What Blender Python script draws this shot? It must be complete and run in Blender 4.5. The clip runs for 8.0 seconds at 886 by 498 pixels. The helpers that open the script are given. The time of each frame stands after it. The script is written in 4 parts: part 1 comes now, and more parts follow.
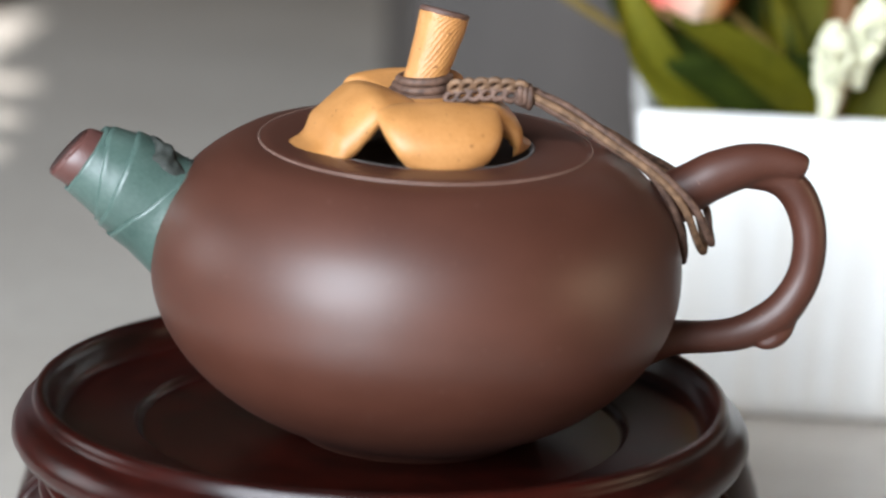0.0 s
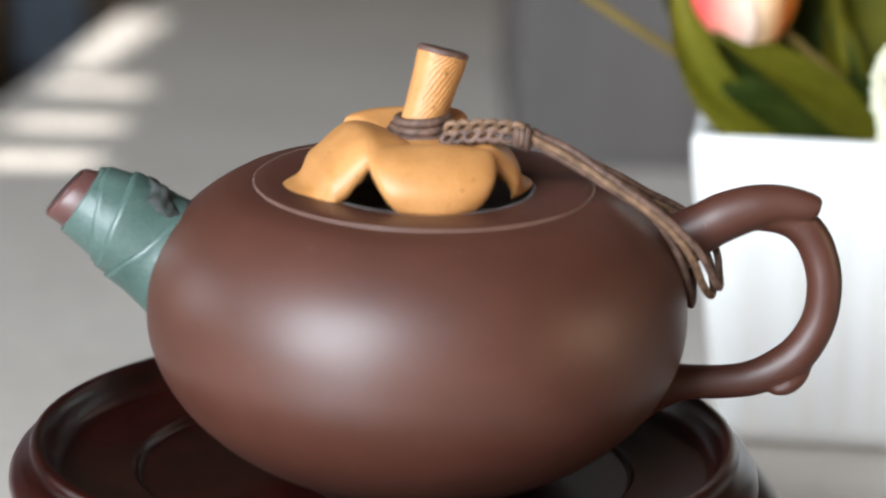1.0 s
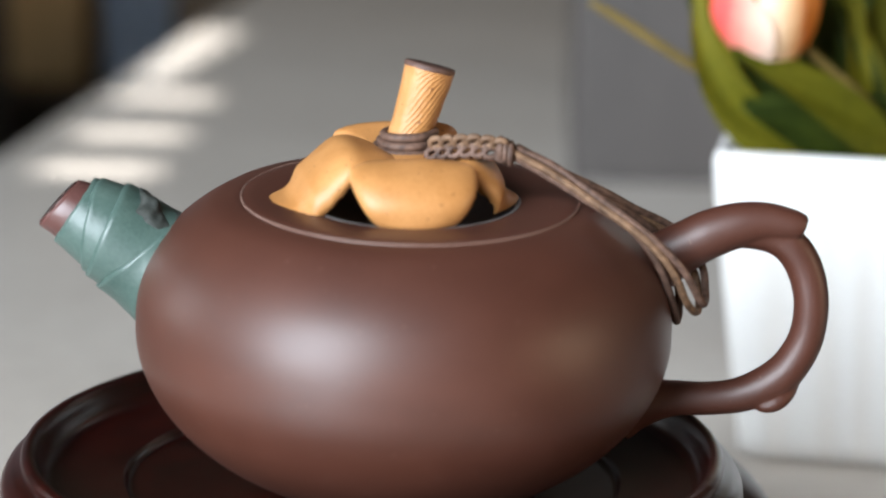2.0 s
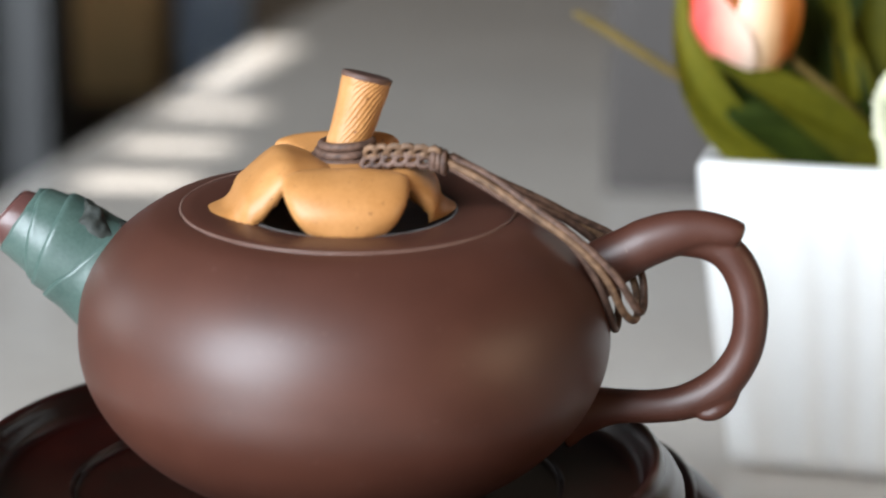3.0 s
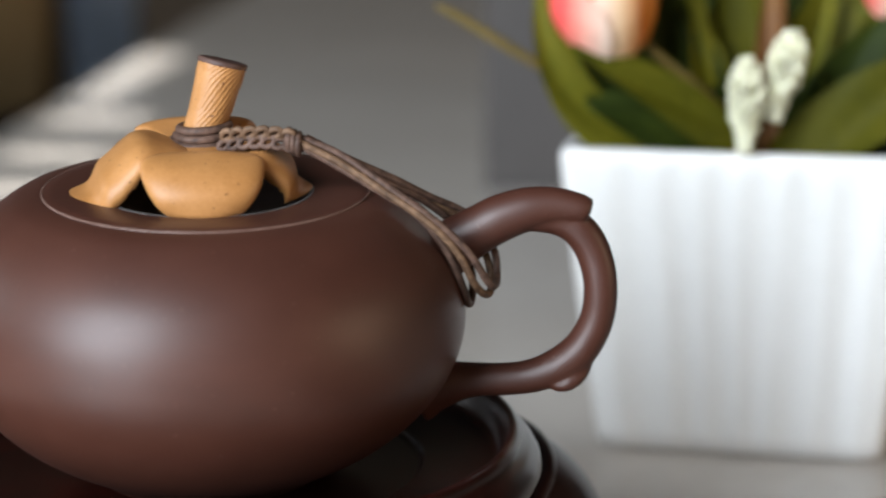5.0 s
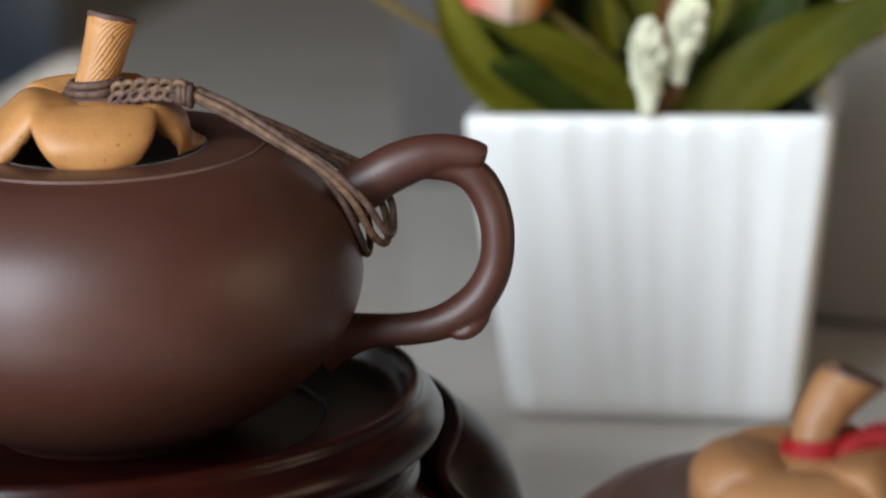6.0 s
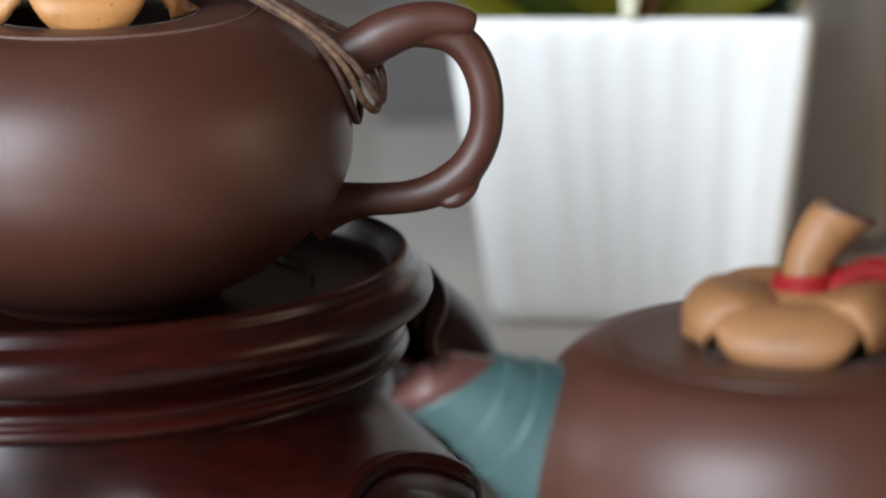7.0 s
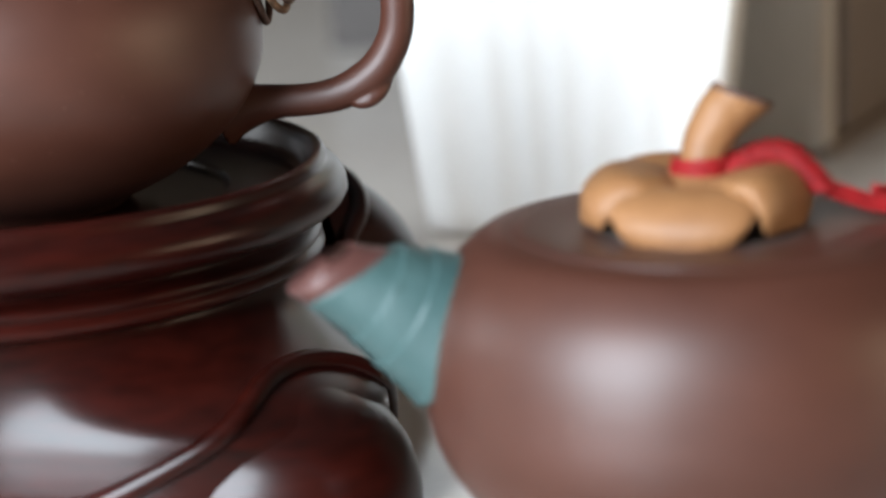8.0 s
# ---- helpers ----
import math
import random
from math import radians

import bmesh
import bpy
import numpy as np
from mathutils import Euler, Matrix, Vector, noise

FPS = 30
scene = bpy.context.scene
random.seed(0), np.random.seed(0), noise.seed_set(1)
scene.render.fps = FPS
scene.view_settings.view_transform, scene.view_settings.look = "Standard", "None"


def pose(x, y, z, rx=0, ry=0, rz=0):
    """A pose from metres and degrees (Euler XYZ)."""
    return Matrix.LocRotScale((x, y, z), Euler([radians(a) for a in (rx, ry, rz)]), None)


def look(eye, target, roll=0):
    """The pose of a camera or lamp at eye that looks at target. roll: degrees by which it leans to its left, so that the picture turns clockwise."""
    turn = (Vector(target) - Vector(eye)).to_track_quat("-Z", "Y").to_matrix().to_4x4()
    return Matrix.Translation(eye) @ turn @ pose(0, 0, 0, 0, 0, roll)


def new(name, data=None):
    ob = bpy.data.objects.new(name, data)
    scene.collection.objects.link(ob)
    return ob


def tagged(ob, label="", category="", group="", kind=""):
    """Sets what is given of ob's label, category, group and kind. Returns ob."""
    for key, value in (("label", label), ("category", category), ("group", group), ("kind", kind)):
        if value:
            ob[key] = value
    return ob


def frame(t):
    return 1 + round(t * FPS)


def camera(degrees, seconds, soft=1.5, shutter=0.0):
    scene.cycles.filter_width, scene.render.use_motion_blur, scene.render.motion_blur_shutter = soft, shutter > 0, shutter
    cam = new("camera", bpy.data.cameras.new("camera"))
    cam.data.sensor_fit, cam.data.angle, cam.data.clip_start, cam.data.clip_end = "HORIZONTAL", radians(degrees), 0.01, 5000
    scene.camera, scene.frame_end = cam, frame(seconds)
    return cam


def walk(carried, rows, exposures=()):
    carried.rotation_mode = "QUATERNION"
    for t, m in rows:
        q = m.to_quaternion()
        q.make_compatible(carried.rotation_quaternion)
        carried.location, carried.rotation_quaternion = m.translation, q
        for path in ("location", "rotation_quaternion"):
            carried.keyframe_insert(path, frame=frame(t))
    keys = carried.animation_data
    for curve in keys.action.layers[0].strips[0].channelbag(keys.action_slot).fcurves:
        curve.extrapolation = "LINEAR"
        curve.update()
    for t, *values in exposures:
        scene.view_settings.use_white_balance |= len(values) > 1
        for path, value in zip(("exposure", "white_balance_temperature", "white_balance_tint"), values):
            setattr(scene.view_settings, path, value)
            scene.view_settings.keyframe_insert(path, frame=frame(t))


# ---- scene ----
EXPO = [(0.0, 0.38), (1.5, 0.44), (3.5, 0.28), (5.0, -0.05), (6.5, -0.28), (7.0, -0.08), (7.5, 0.18), (8.0, 0.43)]
cam = camera(21.00, 8.0, soft=2.0, shutter=0.4)
cam.data.dof.use_dof = True
cam.data.dof.focus_distance = 0.505
cam.data.dof.aperture_fstop = cam.data.lens / 11.0
walk(cam, [
    (0.00, look((-0.0404, -0.4905, 0.2066), (0.0043, -0.0059, 0.0920), 1.95)),
    (0.50, look((-0.0294, -0.4804, 0.2103), (-0.0012, 0.0050, 0.0935), 2.27)),
    (1.00, look((-0.0015, -0.4801, 0.2178), (0.0043, 0.0053, 0.0983), 1.12)),
    (1.50, look((0.0117, -0.4828, 0.2195), (-0.0049, 0.0026, 0.1006), 0.81)),
    (1.70, look((0.0164, -0.4827, 0.2199), (0.0028, 0.0030, 0.1019), 1.03)),
    (2.80, look((0.0565, -0.4855, 0.2190), (0.0123, -0.0014, 0.1021), 0.70)),
    (3.00, look((0.0623, -0.4840, 0.2199), (0.0193, 0.0006, 0.1047), 0.30)),
    (3.50, look((0.0624, -0.4843, 0.2144), (0.0246, 0.0013, 0.1014), -0.34)),
    (4.00, look((0.0573, -0.4889, 0.2093), (0.0236, -0.0030, 0.0966), -0.30)),
    (4.50, look((0.0644, -0.4965, 0.2125), (0.0360, -0.0100, 0.1008), 0.01)),
    (5.00, look((0.0736, -0.4982, 0.2148), (0.0504, -0.0113, 0.1033), -0.28)),
    (5.20, look((0.0755, -0.4990, 0.2135), (0.0567, -0.0120, 0.1016), -0.48)),
    (6.30, look((0.0835, -0.5031, 0.1916), (0.0748, -0.0141, 0.0878), -1.61)),
    (6.50, look((0.0796, -0.5076, 0.1873), (0.0725, -0.0185, 0.0836), -1.62)),
    (7.00, look((0.0759, -0.5114, 0.1689), (0.0736, -0.0223, 0.0651), -1.15)),
    (7.50, look((0.0840, -0.5107, 0.1684), (0.0807, -0.0237, 0.0551), -2.05)),
    (8.00, look((0.0936, -0.5102, 0.1577), (0.0915, -0.0235, 0.0431), -2.17)),
], EXPO)
scene.view_settings.exposure = 0.0

# ---------------------------------------------------------------- light
world = bpy.data.worlds.new("room_daylight")
scene.world = world
world.use_nodes = True
sky = world.node_tree.nodes.new("ShaderNodeTexSky")
sky.sky_type, sky.sun_disc = "NISHITA", False
sky.sun_elevation, sky.sun_rotation = radians(60), radians(0)
world.node_tree.links.new(sky.outputs[0], world.node_tree.nodes["Background"].inputs[0])
world.node_tree.nodes["Background"].inputs[1].default_value = 0.08

RIM = 0.112          # height of the big pot's lid seam over the table top
FLOOR = -0.74


def area_lamp(name, m, sx, sy, watts, colour):
    lamp = bpy.data.lights.new(name, "AREA")
    lamp.shape, lamp.size, lamp.size_y, lamp.energy, lamp.color = "RECTANGLE", sx, sy, watts, colour
    ob = new(name, lamp)
    ob.matrix_world = m
    return ob


area_lamp("window_daylight", look((-1.02, -1.46, 0.72), (-0.1, 0.0, 0.1)), 1.15, 1.55, 104, (0.815, 0.905, 1.0))
# added warm fill for the glow from the right; no window known there
area_lamp("east_warm_fill", look((2.86, -0.75, 0.60), (0.1, 0.15, 0.0)), 1.2, 1.3, 16, (1.0, 0.73, 0.45))
# fill lamp added to lift the table's left and the far things
area_lamp("west_fill", look((-2.80, 0.75, 0.75), (-0.2, 0.5, 0.0)), 1.0, 1.2, 13, (0.95, 0.98, 1.0))

# sun from behind the room, cut into strips by added roof slats
sun = bpy.data.lights.new("sun", "SUN")
sun.energy, sun.angle, sun.color = 9.0, radians(0.5), (1.0, 0.985, 0.97)
new("sun", sun).matrix_world = look((0.0, 1.0, 3.0), (0.0, 0.0, 3.0 - math.tan(radians(60))))


# ---------------------------------------------------------------- materials
def nodes_of(name):
    mat = bpy.data.materials.new(name)
    mat.use_nodes = True
    return mat, mat.node_tree.nodes, mat.node_tree.links, mat.node_tree.nodes["Principled BSDF"]


def surface(name, c1, c2, rough=0.5, scale=60.0, fine=600.0, bump=0.1, rough_var=0.1, coat=0.0,
            stretch=(1, 1, 1), specks=None, spec=0.5, island=0.0, coat_rough=0.1, bump_dist=0.0004):
    """Two-scale noise between two colours, with grain in the relief and the gloss."""
    mat, n, l, p = nodes_of(name)
    co = n.new("ShaderNodeTexCoord")
    mp = n.new("ShaderNodeMapping")
    mp.inputs["Scale"].default_value = stretch
    l.new(co.outputs["Object"], mp.inputs[0])
    a, b = n.new("ShaderNodeTexNoise"), n.new("ShaderNodeTexNoise")
    a.inputs["Scale"].default_value, b.inputs["Scale"].default_value = scale, fine
    a.inputs["Detail"].default_value, b.inputs["Detail"].default_value = 6, 3
    l.new(mp.outputs[0], a.inputs["Vector"])
    l.new(mp.outputs[0], b.inputs["Vector"])
    mx = n.new("ShaderNodeMath")
    mx.operation = "MULTIPLY_ADD"
    mx.inputs[1].default_value = 0.35
    l.new(b.outputs["Fac"], mx.inputs[0])
    half = n.new("ShaderNodeMath")
    half.operation = "MULTIPLY"
    half.inputs[1].default_value = 0.65
    l.new(a.outputs["Fac"], half.inputs[0])
    l.new(half.outputs[0], mx.inputs[2])
    ramp = n.new("ShaderNodeValToRGB")
    ramp.color_ramp.elements[0].position, ramp.color_ramp.elements[1].position = 0.3, 0.7
    ramp.color_ramp.elements[0].color, ramp.color_ramp.elements[1].color = (*c1, 1), (*c2, 1)
    l.new(mx.outputs[0], ramp.inputs[0])
    colour = ramp.outputs[0]
    if specks:
        v = n.new("ShaderNodeTexNoise")
        v.inputs["Scale"].default_value = specks[1]
        v.inputs["Detail"].default_value = 1
        l.new(co.outputs["Object"], v.inputs["Vector"])
        r2 = n.new("ShaderNodeValToRGB")
        r2.color_ramp.elements[0].position, r2.color_ramp.elements[1].position = specks[2], specks[2] + 0.05
        l.new(v.outputs["Fac"], r2.inputs[0])
        mix = n.new("ShaderNodeMixRGB")
        mix.inputs[2].default_value = (*specks[0], 1)
        l.new(r2.outputs[0], mix.inputs[0])
        l.new(colour, mix.inputs[1])
        colour = mix.outputs[0]
    if island:
        g = n.new("ShaderNodeNewGeometry")
        hs = n.new("ShaderNodeHueSaturation")
        mr = n.new("ShaderNodeMapRange")
        mr.inputs[3].default_value, mr.inputs[4].default_value = 1 - island, 1 + island
        l.new(g.outputs["Random Per Island"], mr.inputs[0])
        l.new(mr.outputs[0], hs.inputs["Value"])
        l.new(colour, hs.inputs["Color"])
        colour = hs.outputs[0]
    l.new(colour, p.inputs["Base Color"])
    rr = n.new("ShaderNodeMapRange")
    rr.inputs[3].default_value, rr.inputs[4].default_value = max(0.02, rough - rough_var), rough + rough_var
    l.new(mx.outputs[0], rr.inputs[0])
    l.new(rr.outputs[0], p.inputs["Roughness"])
    p.inputs["Specular IOR Level"].default_value = spec
    p.inputs["Coat Weight"].default_value = coat
    p.inputs["Coat Roughness"].default_value = coat_rough
    if bump:
        bp = n.new("ShaderNodeBump")
        bp.inputs["Strength"].default_value, bp.inputs["Distance"].default_value = bump, bump_dist
        l.new(mx.outputs[0], bp.inputs["Height"])
        l.new(bp.outputs[0], p.inputs["Normal"])
    return mat


CLAY = surface("brown_zisha_clay", (0.0475, 0.0136, 0.0071), (0.0730, 0.0220, 0.0119), 0.52, 38, 1700, 0.22, rough_var=0.08, stretch=(1, 1, 2.2), specks=((0.115, 0.055, 0.04), 900, 0.745), spec=0.46, coat=0.25, coat_rough=0.35)
CLAY_TIP = surface("reddish_clay", (0.075, 0.030, 0.025), (0.11, 0.045, 0.038), 0.36, 120, 1500, 0.15, spec=0.5)
TAN = surface("tan_clay", (0.345, 0.148, 0.042), (0.475, 0.222, 0.075), 0.45, 130, 1400, 0.45, specks=((0.14, 0.055, 0.02), 1000, 0.725), spec=0.4)
TAN_DULL = surface("dull_tan_clay", (0.20, 0.088, 0.034), (0.285, 0.135, 0.054), 0.52, 90, 1400, 0.2, spec=0.35)
END_DARK = surface("dark_stem_end", (0.05, 0.025, 0.02), (0.10, 0.05, 0.035), 0.6, 300, 1500, 0.3)
GREEN = surface("green_clay", (0.034, 0.064, 0.053), (0.082, 0.124, 0.106), 0.36, 75, 1200, 0.4, rough_var=0.12, spec=0.5)
BLUE_GREEN = surface("blue_green_clay", (0.036, 0.076, 0.074), (0.060, 0.110, 0.108), 0.42, 90, 1200, 0.2, spec=0.5)
EARTH = surface("dark_earth_clay", (0.012, 0.015, 0.013), (0.040, 0.044, 0.036), 0.7, 300, 1500, 0.5)
SEAM = surface("worn_seam", (0.14, 0.075, 0.055), (0.20, 0.12, 0.095), 0.5, 300, 1500, 0.2)
RIM_DUST = surface("dusty_rim", (0.060, 0.050, 0.047), (0.17, 0.16, 0.155), 0.6, 220, 1500, 0.3)
HOLLOW_SHADE = surface("hollow_shade", (0.02, 0.012, 0.01), (0.03, 0.018, 0.014), 0.6, 100, 800, 0.1)
ROSEWOOD = surface("lacquered_rosewood", (0.0014, 0.0007, 0.0006), (0.034, 0.0040, 0.0022), 0.29, 16, 120, 0.012, rough_var=0.05,
                   coat=0.10, stretch=(1, 1, 5.0), spec=0.28, coat_rough=0.16)


def woven(name, dark, light, pitch=0.0010, plies=6):
    """Braided cord: crossing plies laid along the tube's own length and girth."""
    mat, n, l, p = nodes_of(name)
    uv = n.new("ShaderNodeUVMap")
    uv.uv_map = "UVMap"
    sep = n.new("ShaderNodeSeparateXYZ")
    l.new(uv.outputs[0], sep.inputs[0])

    def op(kind, a, b=None):
        k = n.new("ShaderNodeMath")
        k.operation = kind
        for i, v in enumerate((a, b)):
            if v is None:
                continue
            if isinstance(v, (int, float)):
                k.inputs[i].default_value = v
            else:
                l.new(v, k.inputs[i])
        return k.outputs[0]
    along = op("MULTIPLY", sep.outputs[0], 2 * math.pi / pitch)
    girth = op("MULTIPLY", sep.outputs[1], 2 * math.pi * plies)
    weave = op("MULTIPLY", op("SINE", op("ADD", along, girth)), op("SINE", op("SUBTRACT", along, girth)))
    ns = n.new("ShaderNodeTexNoise")
    ns.inputs["Scale"].default_value = 500
    co = n.new("ShaderNodeTexCoord")
    l.new(co.outputs["Object"], ns.inputs["Vector"])
    fac = op("ADD", op("MULTIPLY", weave, 0.42), op("ADD", op("MULTIPLY", ns.outputs["Fac"], 0.6), 0.2))
    ramp = n.new("ShaderNodeValToRGB")
    ramp.color_ramp.elements[0].position, ramp.color_ramp.elements[1].position = 0.30, 0.85
    ramp.color_ramp.elements[0].color, ramp.color_ramp.elements[1].color = (*dark, 1), (*light, 1)
    l.new(fac, ramp.inputs[0])
    l.new(ramp.outputs[0], p.inputs["Base Color"])
    p.inputs["Roughness"].default_value = 0.6
    p.inputs["Specular IOR Level"].default_value = 0.3
    bp = n.new("ShaderNodeBump")
    bp.inputs["Strength"].default_value, bp.inputs["Distance"].default_value = 0.7, 0.0002
    l.new(weave, bp.inputs["Height"])
    l.new(bp.outputs[0], p.inputs["Normal"])
    return mat


CORD = woven("brown_cord", (0.016, 0.0075, 0.0055), (0.235, 0.135, 0.095))
CORD_LIGHT = woven("tan_cord", (0.034, 0.017, 0.010), (0.32, 0.185, 0.105))
RED = woven("red_cord", (0.15, 0.003, 0.004), (0.36, 0.010, 0.012))
CERAMIC = surface("white_glazed_ceramic", (0.87, 0.855, 0.82), (0.92, 0.905, 0.87), 0.18, 20, 200, 0.03, rough_var=0.04, coat=0.2, spec=0.5)
LEAF = surface("plastic_leaf", (0.040, 0.044, 0.002), (0.104, 0.094, 0.004), 0.65, 40, 500, 0.2, island=0.3, spec=0.12)
LEAF_LIME = surface("lime_leaf", (0.052, 0.060, 0.004), (0.155, 0.132, 0.007), 0.6, 30, 500, 0.2, spec=0.15)
LEAF_RUST = surface("rust_leaf", (0.11, 0.040, 0.010), (0.20, 0.085, 0.012), 0.6, 60, 500, 0.2)
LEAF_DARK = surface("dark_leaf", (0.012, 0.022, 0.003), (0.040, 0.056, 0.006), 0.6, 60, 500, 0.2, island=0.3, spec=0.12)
MOSS = surface("green_foam", (0.004, 0.030, 0.016), (0.012, 0.065, 0.035), 0.8, 200, 1200, 0.6)
TWIG = surface("yellow_twig", (0.10, 0.070, 0.018), (0.19, 0.13, 0.035), 0.6, 100, 800, 0.2, spec=0.2)


def graded(name, low, mid, high, axis=2, bend=0.35):
    """Flower petal whose colour runs along one of its own axes, from its base to its rim by default."""
    mat, n, l, p = nodes_of(name)
    co, sep = n.new("ShaderNodeTexCoord"), n.new("ShaderNodeSeparateXYZ")
    l.new(co.outputs["Generated"], sep.inputs[0])
    ns = n.new("ShaderNodeTexNoise")
    ns.inputs["Scale"].default_value = 6
    l.new(co.outputs["Generated"], ns.inputs["Vector"])
    add = n.new("ShaderNodeMath")
    add.operation = "MULTIPLY_ADD"
    add.inputs[1].default_value = bend
    l.new(ns.outputs["Fac"], add.inputs[0])
    l.new(sep.outputs[axis], add.inputs[2])
    ramp = n.new("ShaderNodeValToRGB")
    e = ramp.color_ramp.elements
    e[0].position, e[0].color = 0.28, (*low, 1)
    e[1].position, e[1].color = 0.95, (*high, 1)
    k = e.new(0.58)
    k.color = (*mid, 1)
    l.new(add.outputs[0], ramp.inputs[0])
    l.new(ramp.outputs[0], p.inputs["Base Color"])
    p.inputs["Roughness"].default_value = 0.6
    p.inputs["Specular IOR Level"].default_value = 0.2
    return mat


PETAL_RED = graded("coral_petal", (0.82, 0.22, 0.10), (0.84, 0.10, 0.07), (0.80, 0.04, 0.04))
PETAL_PINK = graded("pink_petal", (0.84, 0.10, 0.09), (0.88, 0.34, 0.26), (0.90, 0.66, 0.52), 0, 0.15)
PETAL_PEACH = graded("cream_petal", (0.90, 0.62, 0.48), (0.88, 0.60, 0.36), (0.70, 0.24, 0.05), 0, 0.15)
PETAL_ORANGE = graded("orange_petal", (0.45, 0.14, 0.02), (0.58, 0.19, 0.03), (0.66, 0.24, 0.06))
WHITE_BUD = surface("cream_buds", (0.70, 0.68, 0.46), (0.83, 0.82, 0.64), 0.8, 200, 900, 0.2, island=0.08, spec=0.2)
STONE = surface("grey_polished_stone", (0.480, 0.436, 0.388), (0.590, 0.540, 0.484), 0.13, 7, 90, 0.01, rough_var=0.05, spec=0.5)
WALL = surface("warm_grey_plaster", (0.22, 0.165, 0.115), (0.28, 0.215, 0.155), 0.85, 3, 120, 0.3, bump_dist=0.002)
CEIL = surface("grey_ceiling", (0.10, 0.10, 0.098), (0.14, 0.138, 0.135), 0.9, 3, 100, 0.2, bump_dist=0.002)
FLOORMAT = surface("dark_floor", (0.030, 0.024, 0.019), (0.055, 0.044, 0.035), 0.5, 4, 60, 0.2, stretch=(1, 6, 1), bump_dist=0.002)
BLACK = surface("black_stained_wood", (0.010, 0.010, 0.010), (0.022, 0.020, 0.019), 0.45, 20, 200, 0.2, stretch=(1, 1, 5))
DARKGREY = surface("dark_grey_panel", (0.040, 0.033, 0.029), (0.064, 0.053, 0.047), 0.5, 6, 100, 0.2, stretch=(4, 1, 0.6))
TAUPE = surface("taupe_panel", (0.40, 0.36, 0.31), (0.50, 0.45, 0.39), 0.6, 6, 100, 0.2, stretch=(4, 1, 0.6))
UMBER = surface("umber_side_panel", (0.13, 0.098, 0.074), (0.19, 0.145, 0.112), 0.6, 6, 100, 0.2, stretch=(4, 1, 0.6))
DARKBROWN = surface("dark_brown_wood", (0.018, 0.012, 0.008), (0.034, 0.023, 0.015), 0.5, 8, 120, 0.2, stretch=(6, 1, 1))
OCHRE = surface("ochre_board", (0.62, 0.44, 0.21), (0.72, 0.53, 0.28), 0.6, 10, 200, 0.2)
BLUE = surface("blue_plastic", (0.36, 0.47, 0.64), (0.44, 0.55, 0.72), 0.4, 8, 100, 0.1)
FRAME_WHITE = surface("white_window_paint", (0.70, 0.70, 0.69), (0.78, 0.78, 0.77), 0.4, 10, 200, 0.1)


# ---------------------------------------------------------------- mesh helpers
def part(name, bm, mat, parent=None, label="", smooth=True):
    me = bpy.data.meshes.new(name)
    bmesh.ops.recalc_face_normals(bm, faces=bm.faces)
    bm.to_mesh(me)
    bm.free()
    for f in me.polygons:
        f.use_smooth = smooth
    if mat:
        me.materials.append(mat)
    ob = new(name, me)
    if parent is not None:
        ob.parent = parent
    if label:
        tagged(ob, label)
    return ob


def thing(name, m, label, category, group="", kind=""):
    ob = new(name)
    ob.matrix_world = m
    ob.empty_display_size = 0.02
    return tagged(ob, label, category, group, kind)


def grid_faces(bm, rows, close_u=False, close_v=False):
    """Faces between rows of vertices."""
    nu, nv = len(rows), len(rows[0])
    for i in range(nu if close_u else nu - 1):
        for j in range(nv if close_v else nv - 1):
            a, b = rows[i][j], rows[(i + 1) % nu][j]
            c, d = rows[(i + 1) % nu][(j + 1) % nv], rows[i][(j + 1) % nv]
            bm.faces.new((a, b, c, d))


def smooth_path(points, per=8):
    """Catmull-Rom through points of any width; returns an array."""
    p = np.array(points, float)
    p = np.vstack([2 * p[0] - p[1], p, 2 * p[-1] - p[-2]])
    out = []
    for i in range(1, len(p) - 2):
        for k in range(per):
            t = k / per
            out.append(0.5 * (2 * p[i] + (p[i + 1] - p[i - 1]) * t + (2 * p[i - 1] - 5 * p[i] + 4 * p[i + 1] - p[i + 2]) * t * t
                              + (3 * p[i] - p[i - 1] - 3 * p[i + 1] + p[i + 2]) * t ** 3))
    out.append(p[-2])
    return np.array(out)


def lathe(bm, profile, seg=96, centre=(0, 0), per=0):
    prof = smooth_path(profile, per) if per else np.array(profile, float)
    rows = []
    for r, z in prof:
        r = max(r, 1e-5)
        rows.append([bm.verts.new((centre[0] + r * math.cos(2 * math.pi * k / seg), centre[1] + r * math.sin(2 * math.pi * k / seg), z))
                     for k in range(seg)])
    grid_faces(bm, rows, close_v=True)
    for row, r in ((rows[0], prof[0][0]), (rows[-1], prof[-1][0])):
        if r < 1e-4:
            bmesh.ops.pointmerge(bm, verts=row, merge_co=sum((v.co for v in row), Vector()) / seg)
    return rows


